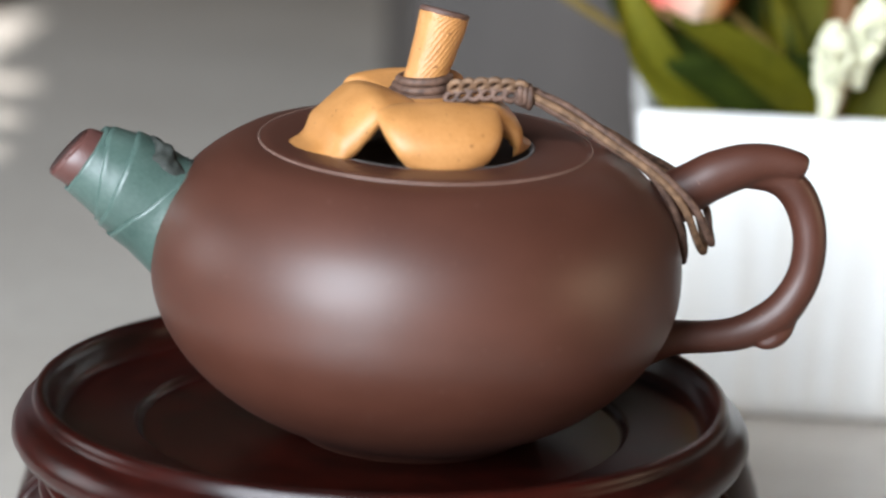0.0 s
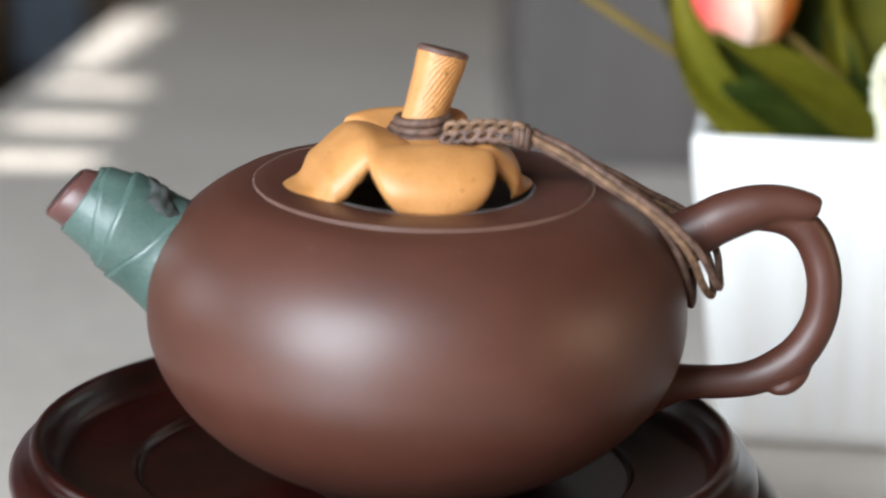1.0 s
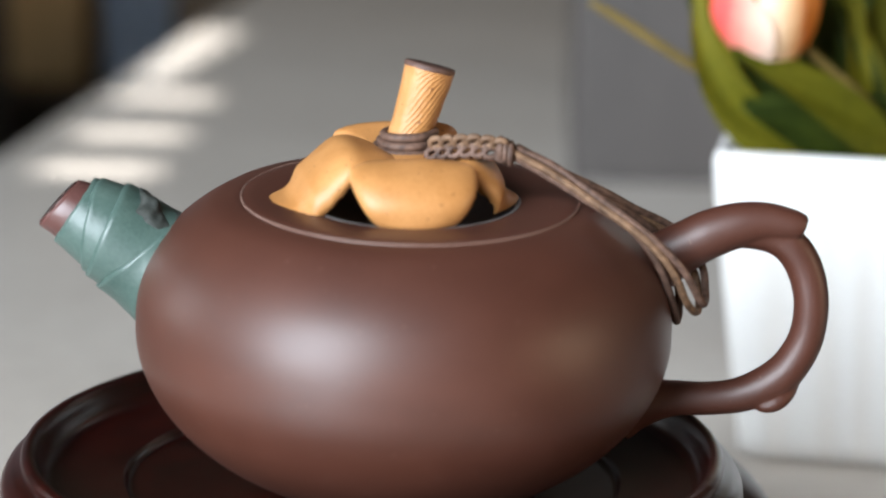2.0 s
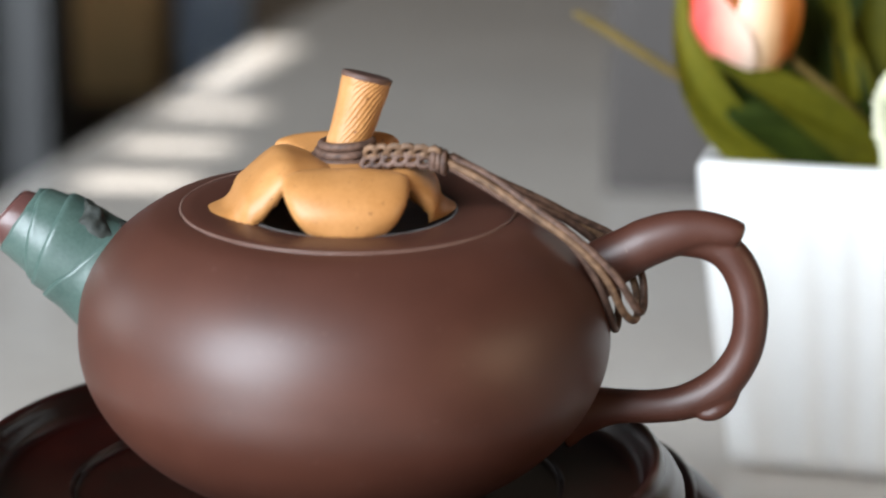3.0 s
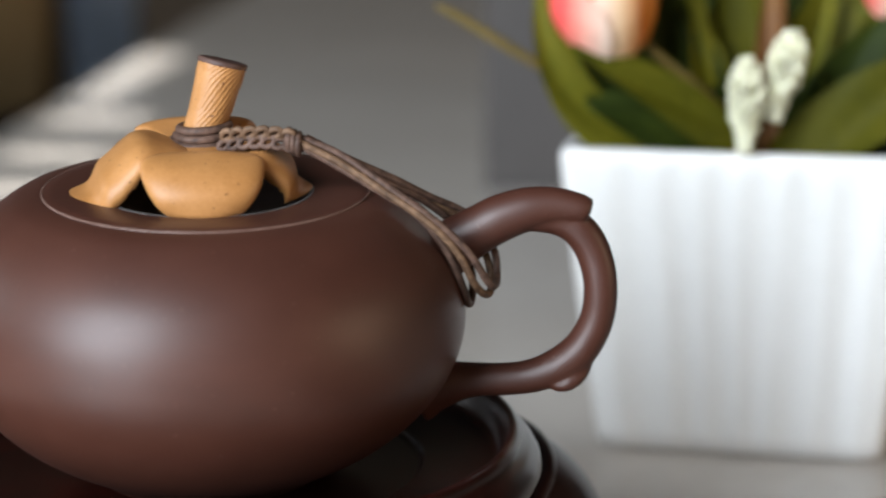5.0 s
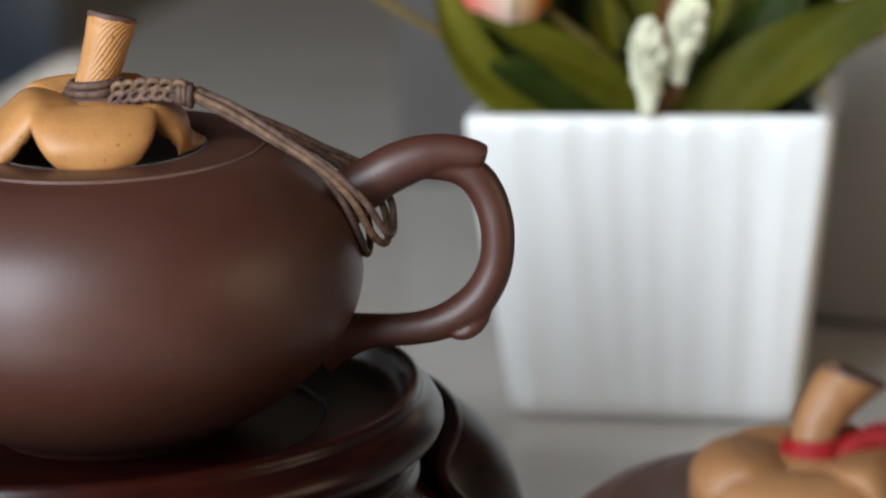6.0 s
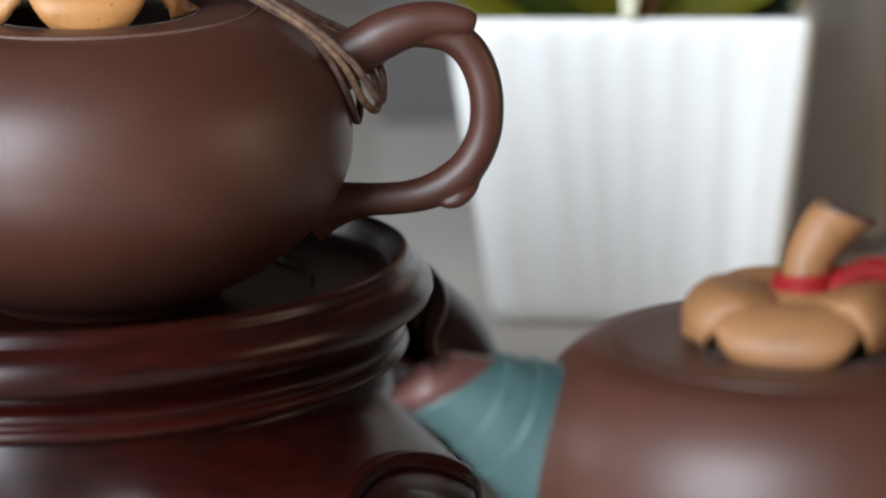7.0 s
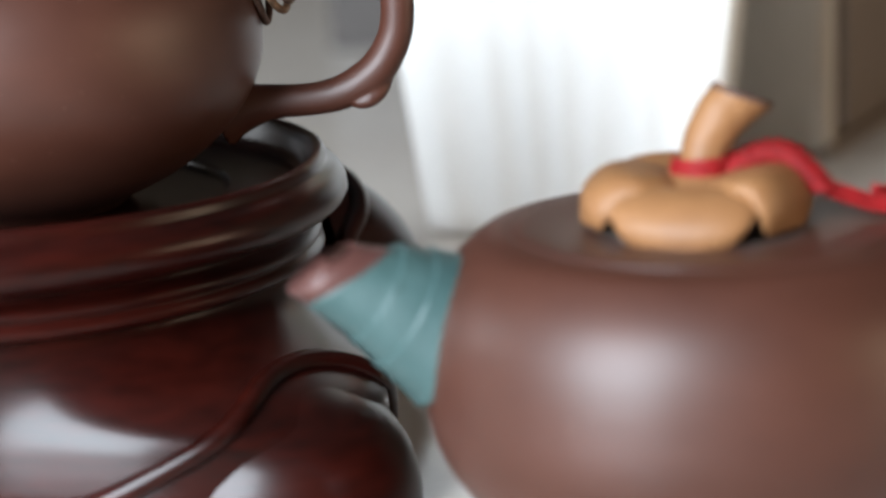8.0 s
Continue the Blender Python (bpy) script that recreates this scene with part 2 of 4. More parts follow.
def tube(bm, path, seg=14, cap=True, wrap_uv=False):
    """A swept tube: path rows are x, y, z, radius."""
    path = np.array(path, float)
    pts, rad = path[:, :3], path[:, 3]
    tan = np.gradient(pts, axis=0)
    tan /= np.linalg.norm(tan, axis=1)[:, None] + 1e-12
    up = np.array([0, 1.0, 0]) if abs(tan[0][1]) < 0.9 else np.array([1.0, 0, 0])
    rows = []
    for i in range(len(pts)):
        up = up - tan[i] * (up @ tan[i])
        up /= np.linalg.norm(up) + 1e-12
        side = np.cross(tan[i], up)
        ring = []
        for k in range(seg):
            a = 2 * math.pi * k / seg
            ring.append(bm.verts.new(pts[i] + rad[i] * (math.cos(a) * up + math.sin(a) * side)))
        rows.append(ring)
    if wrap_uv:
        lay = bm.loops.layers.uv.verify()
        run = np.concatenate([[0], np.cumsum(np.linalg.norm(np.diff(pts, axis=0), axis=1))])
        for i in range(len(rows) - 1):
            for k in range(seg):
                f = bm.faces.new((rows[i][k], rows[i + 1][k], rows[i + 1][(k + 1) % seg], rows[i][(k + 1) % seg]))
                for lp, (a, b) in zip(f.loops, ((i, k), (i + 1, k), (i + 1, k + 1), (i, k + 1))):
                    lp[lay].uv = (run[a], b / seg)
    else:
        grid_faces(bm, rows, close_v=True)
    if cap:
        bm.faces.new(rows[0])
        bm.faces.new(rows[-1])
    return rows


def box(bm, lo, hi, bevel=0.0, m=None):
    vs = [bm.verts.new((x, y, z)) for x in (lo[0], hi[0]) for y in (lo[1], hi[1]) for z in (lo[2], hi[2])]
    for f in ((0, 1, 3, 2), (4, 6, 7, 5), (0, 4, 5, 1), (2, 3, 7, 6), (0, 2, 6, 4), (1, 5, 7, 3)):
        bm.faces.new([vs[i] for i in f])
    if bevel:
        es = {e for v in vs for e in v.link_edges}
        made = bmesh.ops.bevel(bm, geom=list(es), offset=bevel, segments=2, affect="EDGES")
        vs = list({v for v in made["verts"]} | {v for v in vs if v.is_valid})
    if m is not None:
        bmesh.ops.transform(bm, matrix=m, verts=vs)


def block(name, lo, hi, mat, parent=None, bevel=0.003, label=""):
    bm = bmesh.new()
    box(bm, lo, hi, bevel)
    return part(name, bm, mat, parent, label, smooth=False)


# ---------------------------------------------------------------- room
def room():
    x0, x1, y0, y1, top, th = -2.9, 2.9, -1.6, 5.6, 2.3, 0.12
    bm = bmesh.new()
    box(bm, (x0, y0, FLOOR - 0.1), (x1, y1, FLOOR))
    tagged(part("floor", bm, FLOORMAT, smooth=False), "dark brown wooden floor beyond the table", "floor", kind="structure")
    # ceiling round an unseen opening added for the sun strips
    hx0, hx1, hy0, hy1 = -0.194, -0.144, 1.870, 2.330
    bm = bmesh.new()
    for lo, hi in (((x0 - th, y0 - th), (hx0, y1 + th)), ((hx1, y0 - th), (x1 + th, y1 + th)), ((hx0, y0 - th), (hx1, hy0)), ((hx0, hy1), (hx1, y1 + th))):
        box(bm, (*lo, top), (*hi, top + 0.02))
    tagged(part("ceiling", bm, CEIL, smooth=False), "plain grey ceiling", "ceiling", kind="structure")

    def wall(name, a, b, axis, at, opening=None):
        """A wall along an axis from a to b; opening: (from, to, sill, head)."""
        bm = bmesh.new()
        lo_t, hi_t = (at, at + th) if at > 0 else (at - th, at)

        def piece(p, q, z0, z1):
            if axis == "x":
                box(bm, (p, lo_t, z0), (q, hi_t, z1))
            else:
                box(bm, (lo_t, p, z0), (hi_t, q, z1))
        if opening:
            p, q, s, h = opening
            piece(a, p, FLOOR, top)
            piece(q, b, FLOOR, top)
            piece(p, q, FLOOR, s)
            piece(p, q, h, top)
        else:
            piece(a, b, FLOOR, top)
        tagged(part(name, bm, WALL, smooth=False), "plain warm grey plastered wall", "wall", kind="structure")

    wall("wall_north", x0 - th, x1 + th, "x", y1)
    wall("wall_south", x0 - th, x1 + th, "x", y0, (-1.68, -0.38, -0.12, 1.58))
    # opening made for the added warm fill, out of view
    wall("wall_east", y0, y1, "y", x1, (-1.40, -0.10, -0.10, 1.30))
    # west opening cut only for the added fill lamp
    wall("wall_west", y0, y1, "y", x0, (0.15, 1.35, 0.10, 1.40))
    # slats and vane out of view, added to shape the sun on the table
    roof = thing("sun_slats", pose(0, 0, top), "unseen slats added to cut the sun into strips", "roof light", kind="structure")
    for y0s, y1s in ((1.906, 1.958), (1.992, 2.056), (2.096, 2.126)):
        block("slat", (hx0, y0s, 0.004), (hx1, y1s, 0.012), FRAME_WHITE, roof, 0.001)
    bm = bmesh.new()
    box(bm, (0, 0, 0.014), (0.06, 0.25, 0.020), 0.001, pose(-0.179, 2.11, 0, 0, 0, -5.7))
    part("vane", bm, FRAME_WHITE, roof, "slanting vane added to trim a sun strip", smooth=False)
    win = thing("window_2", pose(-1.03, y0 - 0.06, -0.12), "white painted window facing the table", "window", kind="structure")
    w, h = 1.30, 1.70
    bm = bmesh.new()
    for lo, hi in (((-w / 2, -0.03, 0), (-w / 2 + 0.05, 0.03, h)), ((w / 2 - 0.05, -0.03, 0), (w / 2, 0.03, h)),
                   ((-w / 2 + 0.05, -0.03, 0), (w / 2 - 0.05, 0.03, 0.05)), ((-w / 2 + 0.05, -0.03, h - 0.05), (w / 2 - 0.05, 0.03, h))):
        box(bm, lo, hi)
    part("window_frame", bm, FRAME_WHITE, win, smooth=False)


room()

# the table: its left edge runs at a slant to the view
TURN = -4.3


def table():
    t = thing("table", pose(-0.266, 0.0, 0.0, 0, 0, TURN), "large grey polished stone table top on dark legs", "table")
    bm = bmesh.new()
    box(bm, (0, -1.1, -0.03), (1.5, 2.3, 0.0), 0.004)
    part("tabletop", bm, STONE, t, "grey polished stone slab", smooth=False)
    for x in (0.08, 1.36):
        for y in (-0.8, 2.1):
            block("leg", (x, y, FLOOR), (x + 0.06, y + 0.06, -0.03), BLACK, t)


table()


# ---------------------------------------------------------------- teapots
def body_radius(z, belly):
    """Radius of a pot's belly at height z under the lid seam."""
    middle, radius, low, low_power, high, high_power = belly
    d = z - middle
    s = (abs(d) / low) ** low_power if d < 0 else (d / high) ** high_power
    return radius * math.sqrt(max(0.0, 1 - s))


def petal(bm, az, wide, crest_r, crest, reach, foot, flare, blunt, droop, slope, start=0.45, seed=0.0):
    """One calyx lobe: a thick puffed tongue that rises from the stem, rolls over and comes down on the lid."""
    nu, nv, th = 34, 29, 0.0022
    line = smooth_path([(0.002, crest - 0.0030), (0.008, crest - 0.0008), (crest_r, crest), (crest_r + 0.60 * (reach - crest_r), crest - 0.0020 - 0.0030 * slope),
                        (reach - 0.0004 - 0.0024 * slope, 0.50 * crest + 0.50 * foot - 0.0008 * slope), (reach - 0.0002 - 0.0006 * slope, foot + 0.0020 - 0.0006 * slope), (reach + flare, foot)], 12)
    run = np.concatenate([[0], np.cumsum(np.linalg.norm(np.diff(line, axis=0), axis=1))])
    ca, sa = math.cos(radians(az)), math.sin(radians(az))
    top, low = [], []
    for i in range(nu):
        u = i / (nu - 1)
        r, h = (float(np.interp(u * run[-1], run, line[:, c])) for c in (0, 1))
        w = wide * min(1.0, 0.40 + 1.5 * u) * math.sqrt(max(0.03, 1 - max(0.0, (u - start) / (1.01 - start)) ** blunt))
        ta, tb = [], []
        for j in range(nv):
            v = -1 + 2 * j / (nv - 1)
            side = math.sin(v * math.pi / 2)
            back = 0.0030 * abs(v) ** 2.0 * u
            drop = droop * abs(v) ** 2.4 * min(1, u * 1.7) * (1 - 0.6 * u ** 3)
            wob = 0.0004 * noise.noise(Vector((u * 3 + seed, v * 1.6, az)))
            x, y = r - back, w * side * (1 + 0.06 * noise.noise(Vector((u * 2, seed, v))))
            hz = max(h - drop + wob, foot - 0.0004)
            ta.append(Vector((x * ca - y * sa, x * sa + y * ca, hz)))
            k = th * (1 - 0.4 * u ** 4)
            x2, y2 = x - 0.8 * k * u, y * 0.92
            tb.append(Vector((x2 * ca - y2 * sa, x2 * sa + y2 * ca, hz - k * (1 - 0.6 * u))))
        top.append([bm.verts.new(c) for c in ta])
        low.append([bm.verts.new(c) for c in tb])
    grid_faces(bm, top)
    grid_faces(bm, [r[::-1] for r in low])
    for i in range(nu - 1):
        for j in (0, nv - 1):
            bm.faces.new((top[i][j], top[i + 1][j], low[i + 1][j], low[i][j]))
    for i in (0, nu - 1):
        for j in range(nv - 1):
            bm.faces.new((top[i][j], top[i][j + 1], low[i][j + 1], low[i][j]))


def fuse(ob, size, rounds=6):
    """Melts overlapping clay forms into one skin."""
    md = ob.modifiers.new("fuse", "REMESH")
    md.mode, md.voxel_size, md.use_smooth_shade = "VOXEL", size, True
    sm = ob.modifiers.new("soften", "SMOOTH")
    sm.factor, sm.iterations = 0.5, rounds


def teapot(m, label, spec):
    pot = thing("teapot", m, label, "teapot", "pair of clay teapots")
    # belly, open at the top where the lid sits
    bm = bmesh.new()
    prof = [(0.0001, -0.0575), (0.020, -0.0575), (0.0215, -0.0600), (0.0245, -0.0600), (0.0256, -0.0590)]
    zs = np.linspace(-0.0590, 0.0019, 52)
    prof += [(r, z) for r, z in ((body_radius(z, spec["belly"]), z) for z in zs) if not (z < -0.04 and r < 0.0262)]
    prof += [(0.0365, 0.00235), (0.0356, 0.00258), (0.0346, 0.00268), (0.0330, 0.00265), (0.0320, 0.0), (0.0318, -0.004)]
    lathe(bm, prof, 128)
    part("body", bm, CLAY, pot)

    # lid: nearly flat disc with a sunken middle
    hr = spec["hollow"]
    bm = bmesh.new()
    lathe(bm, [(0.0344, 0.0025), (0.0345, 0.0028), (0.0342, 0.00295), (0.0320, 0.0031), (0.0290, 0.0030), (hr + 0.0016, 0.0027), (hr + 0.0007, 0.0024)], 128, (0.0007, 0))
    lid = part("lid", bm, CLAY, pot, "round brown clay lid with a sunken middle")
    bm = bmesh.new()
    lathe(bm, [(hr + 0.0007, 0.0023), (hr + 0.0003, 0.0026), (hr - 0.0002, 0.0022), (hr - 0.0004, 0.0010)], 96, (0.0007, 0))
    part("lid_rim", bm, RIM_DUST, lid, "worn dusty rim")
    # hollow coloured darker than the clay, to carry the shade below the petals
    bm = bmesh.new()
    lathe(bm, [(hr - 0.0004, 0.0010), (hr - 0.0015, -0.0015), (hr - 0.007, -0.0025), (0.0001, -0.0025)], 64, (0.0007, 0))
    part("lid_hollow", bm, HOLLOW_SHADE, lid, "hollow under the calyx, coloured dark for its shade")
    bm = bmesh.new()
    lathe(bm, [(0.0348, 0.0025), (0.0348, 0.00285), (0.0346, 0.0030), (0.0344, 0.0028)], 128, (0.0007, 0))
    part("lid_seam", bm, spec["seam"], lid, "thin seam line")
    for k, args in enumerate(spec["petals"]):
        bm = bmesh.new()
        petal(bm, *args, seed=k * 7.3)
        fuse(part("petal", bm, spec["tan"], lid), 0.00045, 5)
    # hub under the petals
    bm = bmesh.new()
    lathe(bm, [(0.0001, 0.0128), (0.006, 0.0122), (0.0088, 0.0098), (0.0082, 0.0070), (0.0001, 0.0060)], 32, per=4)
    part("hub", bm, spec["tan"], lid)
    # stem: leaning, fluted along one side
    path = smooth_path(spec["stem"], 14)
    bm = bmesh.new()
    rows = tube(bm, path, 180, cap=False)
    nrow = len(rows)
    for i, row in enumerate(rows):
        c = sum((v.co for v in row), Vector()) / len(row)
        for k, v in enumerate(row):
            a = 2 * math.pi * k / len(row)
            d = v.co - c
            face = max(0.0, d.normalized().dot(Vector((0.70, -0.71, 0))))
            groove = (abs(math.sin(0.5 * spec["flutes"] * (a + spec["twist"] * i / nrow))) ** 0.6 - 0.8) * spec["groove"] * min(1, max(0.0, face - 0.25) * 2.5)
            rough = 0.03 * noise.noise(Vector((a * 1.5, i * 0.15, 3)))
            v.co = c + d * (1 + groove + rough)
    # oblique cut at the top
    cut, end = Vector(spec["cut"]).normalized(), Vector(path[-1, :3])
    axis = Vector(path[-1, :3] - path[-3, :3]).normalized()
    for i in range(nrow - 6, nrow):
        share = (i - nrow + 7) / 6
        for v in rows[i]:
            d = v.co - end
            v.co -= axis * (share * ((d - axis * d.dot(axis)).dot(cut) / axis.dot(cut)))
    tip = [bm.verts.new(v.co * 0.86 + 0.14 * (sum((w.co for w in rows[-1]), Vector()) / 180) + Vector((0.0, 0, 0.0002))) for v in rows[-1]]
    grid_faces(bm, [rows[-1], tip], close_v=True)
    part("stem", bm, spec["tan"], lid)
    bm = bmesh.new()
    q = Vector((0, 0, 1)).rotation_difference(axis).to_matrix().to_4x4()
    rr = path[-1, 3]
    lathe(bm, [(0.0001, 0.0001), (rr * 0.60, 0.0001), (rr * 0.90, 0.0006), (rr * 1.01, 0.0004), (rr * 1.03, -0.0003), (rr * 1.01, -0.0006)], 40)
    for v in bm.verts:
        v.co = Matrix.Translation(end) @ q @ (v.co * (1 + 0.05 * noise.noise(v.co * 900)))
        d = v.co - end
        v.co -= axis * ((d - axis * d.dot(axis)).dot(cut) / axis.dot(cut))
    part("stem_end", bm, END_DARK, lid, "dark cut stem end")

    # handle: a branch with a cut stub and a lower node
    bm = bmesh.new()
    tube(bm, smooth_path([(0.045, 0, -0.0155, 0.0070), (0.0500, 0, -0.0120, 0.0063), (0.0540, 0, -0.0090, 0.0057), (0.0590, 0, -0.0058, 0.0052), (0.0630, 0, -0.0036, 0.0051),
                          (0.0685, 0, -0.0016, 0.0047), (0.0738, 0, -0.0007, 0.0040), (0.0780, -0.0003, -0.0009, 0.0034), (0.0806, -0.0005, -0.0013, 0.0029), (0.0818, -0.0005, -0.0017, 0.0022)], 6), 24)
    tube(bm, smooth_path([(0.0690, 0, -0.0030, 0.0034), (0.0750, 0.0006, -0.0040, 0.0034), (0.0795, 0.0008, -0.0062, 0.0038), (0.0826, 0.0006, -0.0108, 0.0038), (0.0843, 0, -0.0172, 0.0037),
                          (0.0840, 0, -0.0247, 0.0037), (0.0817, 0, -0.0306, 0.0039), (0.0781, 0, -0.0350, 0.0041), (0.0718, 0, -0.0385, 0.0038),
                          (0.0652, 0, -0.0398, 0.0036), (0.0567, 0, -0.0402, 0.0039), (0.0495, 0, -0.0414, 0.0057), (0.045, 0, -0.043, 0.0072)], 6), 24)
    # sharp ridge of the lower node
    tube(bm, smooth_path([(0.0735, -0.0014, -0.0398, 0.0010), (0.0757, -0.0022, -0.0403, 0.0015), (0.0782, -0.0022, -0.0396, 0.0018), (0.0806, -0.0014, -0.0378, 0.0016), (0.0824, -0.0006, -0.0352, 0.0009)], 6), 14)
    bmesh.ops.translate(bm, vec=(0, 0.003, 0), verts=bm.verts)
    handle = part("handle", bm, CLAY, pot, "branch-shaped clay handle with a cut stub")
    fuse(handle, 0.00045, 8)
    bm = bmesh.new()
    lathe(bm, [(0.0001, 0.0), (0.0017, -0.0001), (0.0023, 0.0003), (0.0026, 0.0001), (0.0027, -0.0008)], 28)
    q = Vector((0, 0, 1)).rotation_difference(Vector((0.90, -0.28, -0.20))).to_matrix().to_4x4()
    bmesh.ops.transform(bm, matrix=Matrix.Translation((0.0813, 0.0025, -0.0015)) @ q, verts=bm.verts)
    part("stub_end", bm, CLAY, handle)

    # spout: clay tube wrapped in green bark
    ax0, ax1 = Vector(spec["spout"][0]), Vector(spec["spout"][1])
    direction = (ax1 - ax0).normalized()

    def at(s):
        return ax0 + (ax1 - ax0) * s + Vector((0.57, 0, 0.82)) * (spec["arch"] * math.sin(math.pi * min(1.0, max(0.0, s)) * 0.8))
    side = direction.cross(Vector((0, 1, 0))).normalized()
    far = side.cross(direction).normalized()
    girth = spec["girth"]

    def wide_at(s):
        return float(np.interp(s, [-0.1, 0.0, 0.3, 0.6, 0.9, 1.0], girth))
    bm = bmesh.new()
    tube(bm, [(*at(s), wide_at(s) * k) for s, k in ((0.3, 0.96), (0.6, 0.96), (0.8, 0.96), (0.9, 0.97), (0.97, 0.99), (0.99, 0.96), (1.0, 0.90), (0.985, 0.82), (0.8, 0.70), (0.55, 0.60))], 40, cap=False)
    long = (ax1 - ax0).length
    for v in bm.verts:
        d = v.co - ax0
        s = d.dot(direction) / long
        v.co += direction * (max(0.0, s - 0.55) / 0.45 * spec["lip"] * d.dot(side))
    spout = part("spout", bm, CLAY_TIP, pot, "short tapering clay spout wrapped in green bark")

    def bark(s0, s1, tilt, a0, off, wave, seed, th=0.0006, ridge=0.00004, arc=None):
        """A band of bark round the spout; its outer rim leans by tilt along the axis."""
        bm = bmesh.new()
        rows = []
        n, seg = 18, 64
        for sgn in (1, 0):
            for i in (range(n) if sgn else range(n - 1, -1, -1)):
                u = i / (n - 1)
                ring = []
                for k in range(seg):
                    a = 2 * math.pi * k / seg if arc is None else arc[0] + (arc[1] - arc[0]) * k / (seg - 1)
                    s = s0 + (s1 - s0) * u + tilt * math.cos(a - a0) * u
                    s += wave * noise.noise(Vector((math.cos(a) * 1.6 + seed, math.sin(a) * 1.6, u)))
                    r = wide_at(s) + off * u + sgn * th
                    r += 0.00020 * noise.noise(Vector((math.cos(a) * 1.2, math.sin(a) * 1.2 + seed, u * 1.5)))
                    r += (ridge * math.exp(-((u - 0.95) / 0.05) ** 2) + ridge * 0.6 * math.sin(3 * a + seed) * u ** 3) * sgn
                    if arc is not None:
                        edge = math.sin(math.pi * k / (seg - 1)) ** 0.5
                        r += (0.0010 * noise.noise(Vector((a * 4, u * 5, seed))) + 0.0008 * math.sin(5 * u + 3 * a)) * edge - 0.0010 * (1 - edge)
                    ring.append(bm.verts.new(at(s) + r * (math.cos(a) * side + math.sin(a) * far)))
                rows.append(ring)
        grid_faces(bm, rows, close_u=True, close_v=arc is None)
        return bm
    for band in spec["bark"]:
        part("bark", bark(*band), spec["green"], spout)
    if spec["frayed"]:
        part("bark_fray", bark(0.16, 0.56, 0.02, 0.0, 0.0004, 0.08, 5.0, 0.0013, 0.0, (math.pi - 0.30, math.pi + 0.75)), EARTH, spout, "dark frayed bark edge")
    return pot


BIG = dict(
    belly=(-0.0252, 0.0556, 0.0368, 1.90, 0.0353, 2.55),
    petals=[(-82, 0.0128, 0.0135, 0.0136, 0.0238, 0.0016, -0.0010, 2.0, 0.0030, 0.0, 0.52), (194, 0.0130, 0.0140, 0.0146, 0.0254, 0.0026, 0.0048, 3.6, 0.0058, 1.1),
            (104, 0.0135, 0.0130, 0.0154, 0.0250, 0.0026, 0.0010, 3.0, 0.0040, 0.5), (9, 0.0126, 0.0125, 0.0130, 0.0206, 0.0024, 0.0030, 3.5, 0.0044, 0.3)],
    tan=TAN, stem=[(-0.0010, 0.003, 0.0095, 0.0040), (-0.0004, 0.003, 0.0140, 0.0042), (0.0012, 0.004, 0.0190, 0.0045), (0.0030, 0.0052, 0.0255, 0.0050), (0.0038, 0.0058, 0.0287, 0.0052)],
    flutes=30, groove=0.065, twist=-2.4, cut=(0.22, 0.17, 1.0), green=GREEN, frayed=True, hollow=0.0220, seam=SEAM, spout=((-0.0480, 0.0035, -0.0180), (-0.0738, 0.0030, -0.0026)),
    girth=(0.0136, 0.0122, 0.0100, 0.0090, 0.0068, 0.0062), lip=0.30, arch=0.0016,
    bark=[(0.45, 0.865, 0.010, 0.0, 0.0001, 0.010, 9.0), (0.30, 0.70, 0.125, 3.4, 0.0006, 0.015, 4.0), (0.0, 0.60, 0.05, 3.3, 0.0009, 0.012, 1.0), (-0.08, 0.33, 0.14, -0.25, 0.0013, 0.02, 2.0)])
SMALL = dict(
    belly=(-0.0240, 0.0503, 0.0366, 2.18, 0.0353, 3.00),
    petals=[(-112, 0.0132, 0.0120, 0.0116, 0.0208, 0.0012, -0.0008, 2.0, 0.0028, 0.0, 0.52), (176, 0.0112, 0.0145, 0.0138, 0.0216, 0.0040, 0.0000, 3.2, 0.0060, 0.0), (95, 0.0130, 0.0120, 0.0136, 0.0195, 0.0030, 0.0002, 3.0, 0.0030, 0.0),
            (-31, 0.0122, 0.0142, 0.0142, 0.0190, 0.0036, 0.0000, 5.0, 0.0038, 0.0)],
    tan=TAN_DULL, stem=[(0.0, 0, 0.0085, 0.0046), (0.0002, 0.0, 0.0120, 0.0043), (0.0014, 0.0010, 0.0170, 0.0044), (0.0044, 0.0018, 0.0220, 0.0048), (0.0080, 0.0026, 0.0250, 0.0051)],
    flutes=9, groove=0.0, twist=0.0, cut=(0.40, 0.08, 1.0), green=BLUE_GREEN, frayed=False, hollow=0.0172, seam=CLAY, spout=((-0.0462, 0.0, -0.0142), (-0.0688, -0.0036, -0.0012)),
    girth=(0.0150, 0.0134, 0.0108, 0.0086, 0.0069, 0.0063), lip=0.60, arch=0.0008,
    bark=[(0.50, 0.76, 0.19, -0.5, -0.0002, 0.008, 9.0, 0.0005, 0.0001), (0.30, 0.555, 0.015, 0.0, 0.0002, 0.004, 4.0, 0.0005, 0.0001), (-0.05, 0.335, 0.01, 0.0, 0.0004, 0.004, 1.0, 0.0005, 0.0001)])
POT1 = pose(-0.0006, -0.0045, RIM, 3.4, 0.6)
POT2 = (0.1378, -0.0968, RIM - 0.0514)
teapot(POT1, "brown clay teapot with tan persimmon calyx knob on carved stand", BIG)
teapot(pose(*POT2, 0, 0, 3), "brown clay teapot with tan calyx knob and red cord", SMALL)


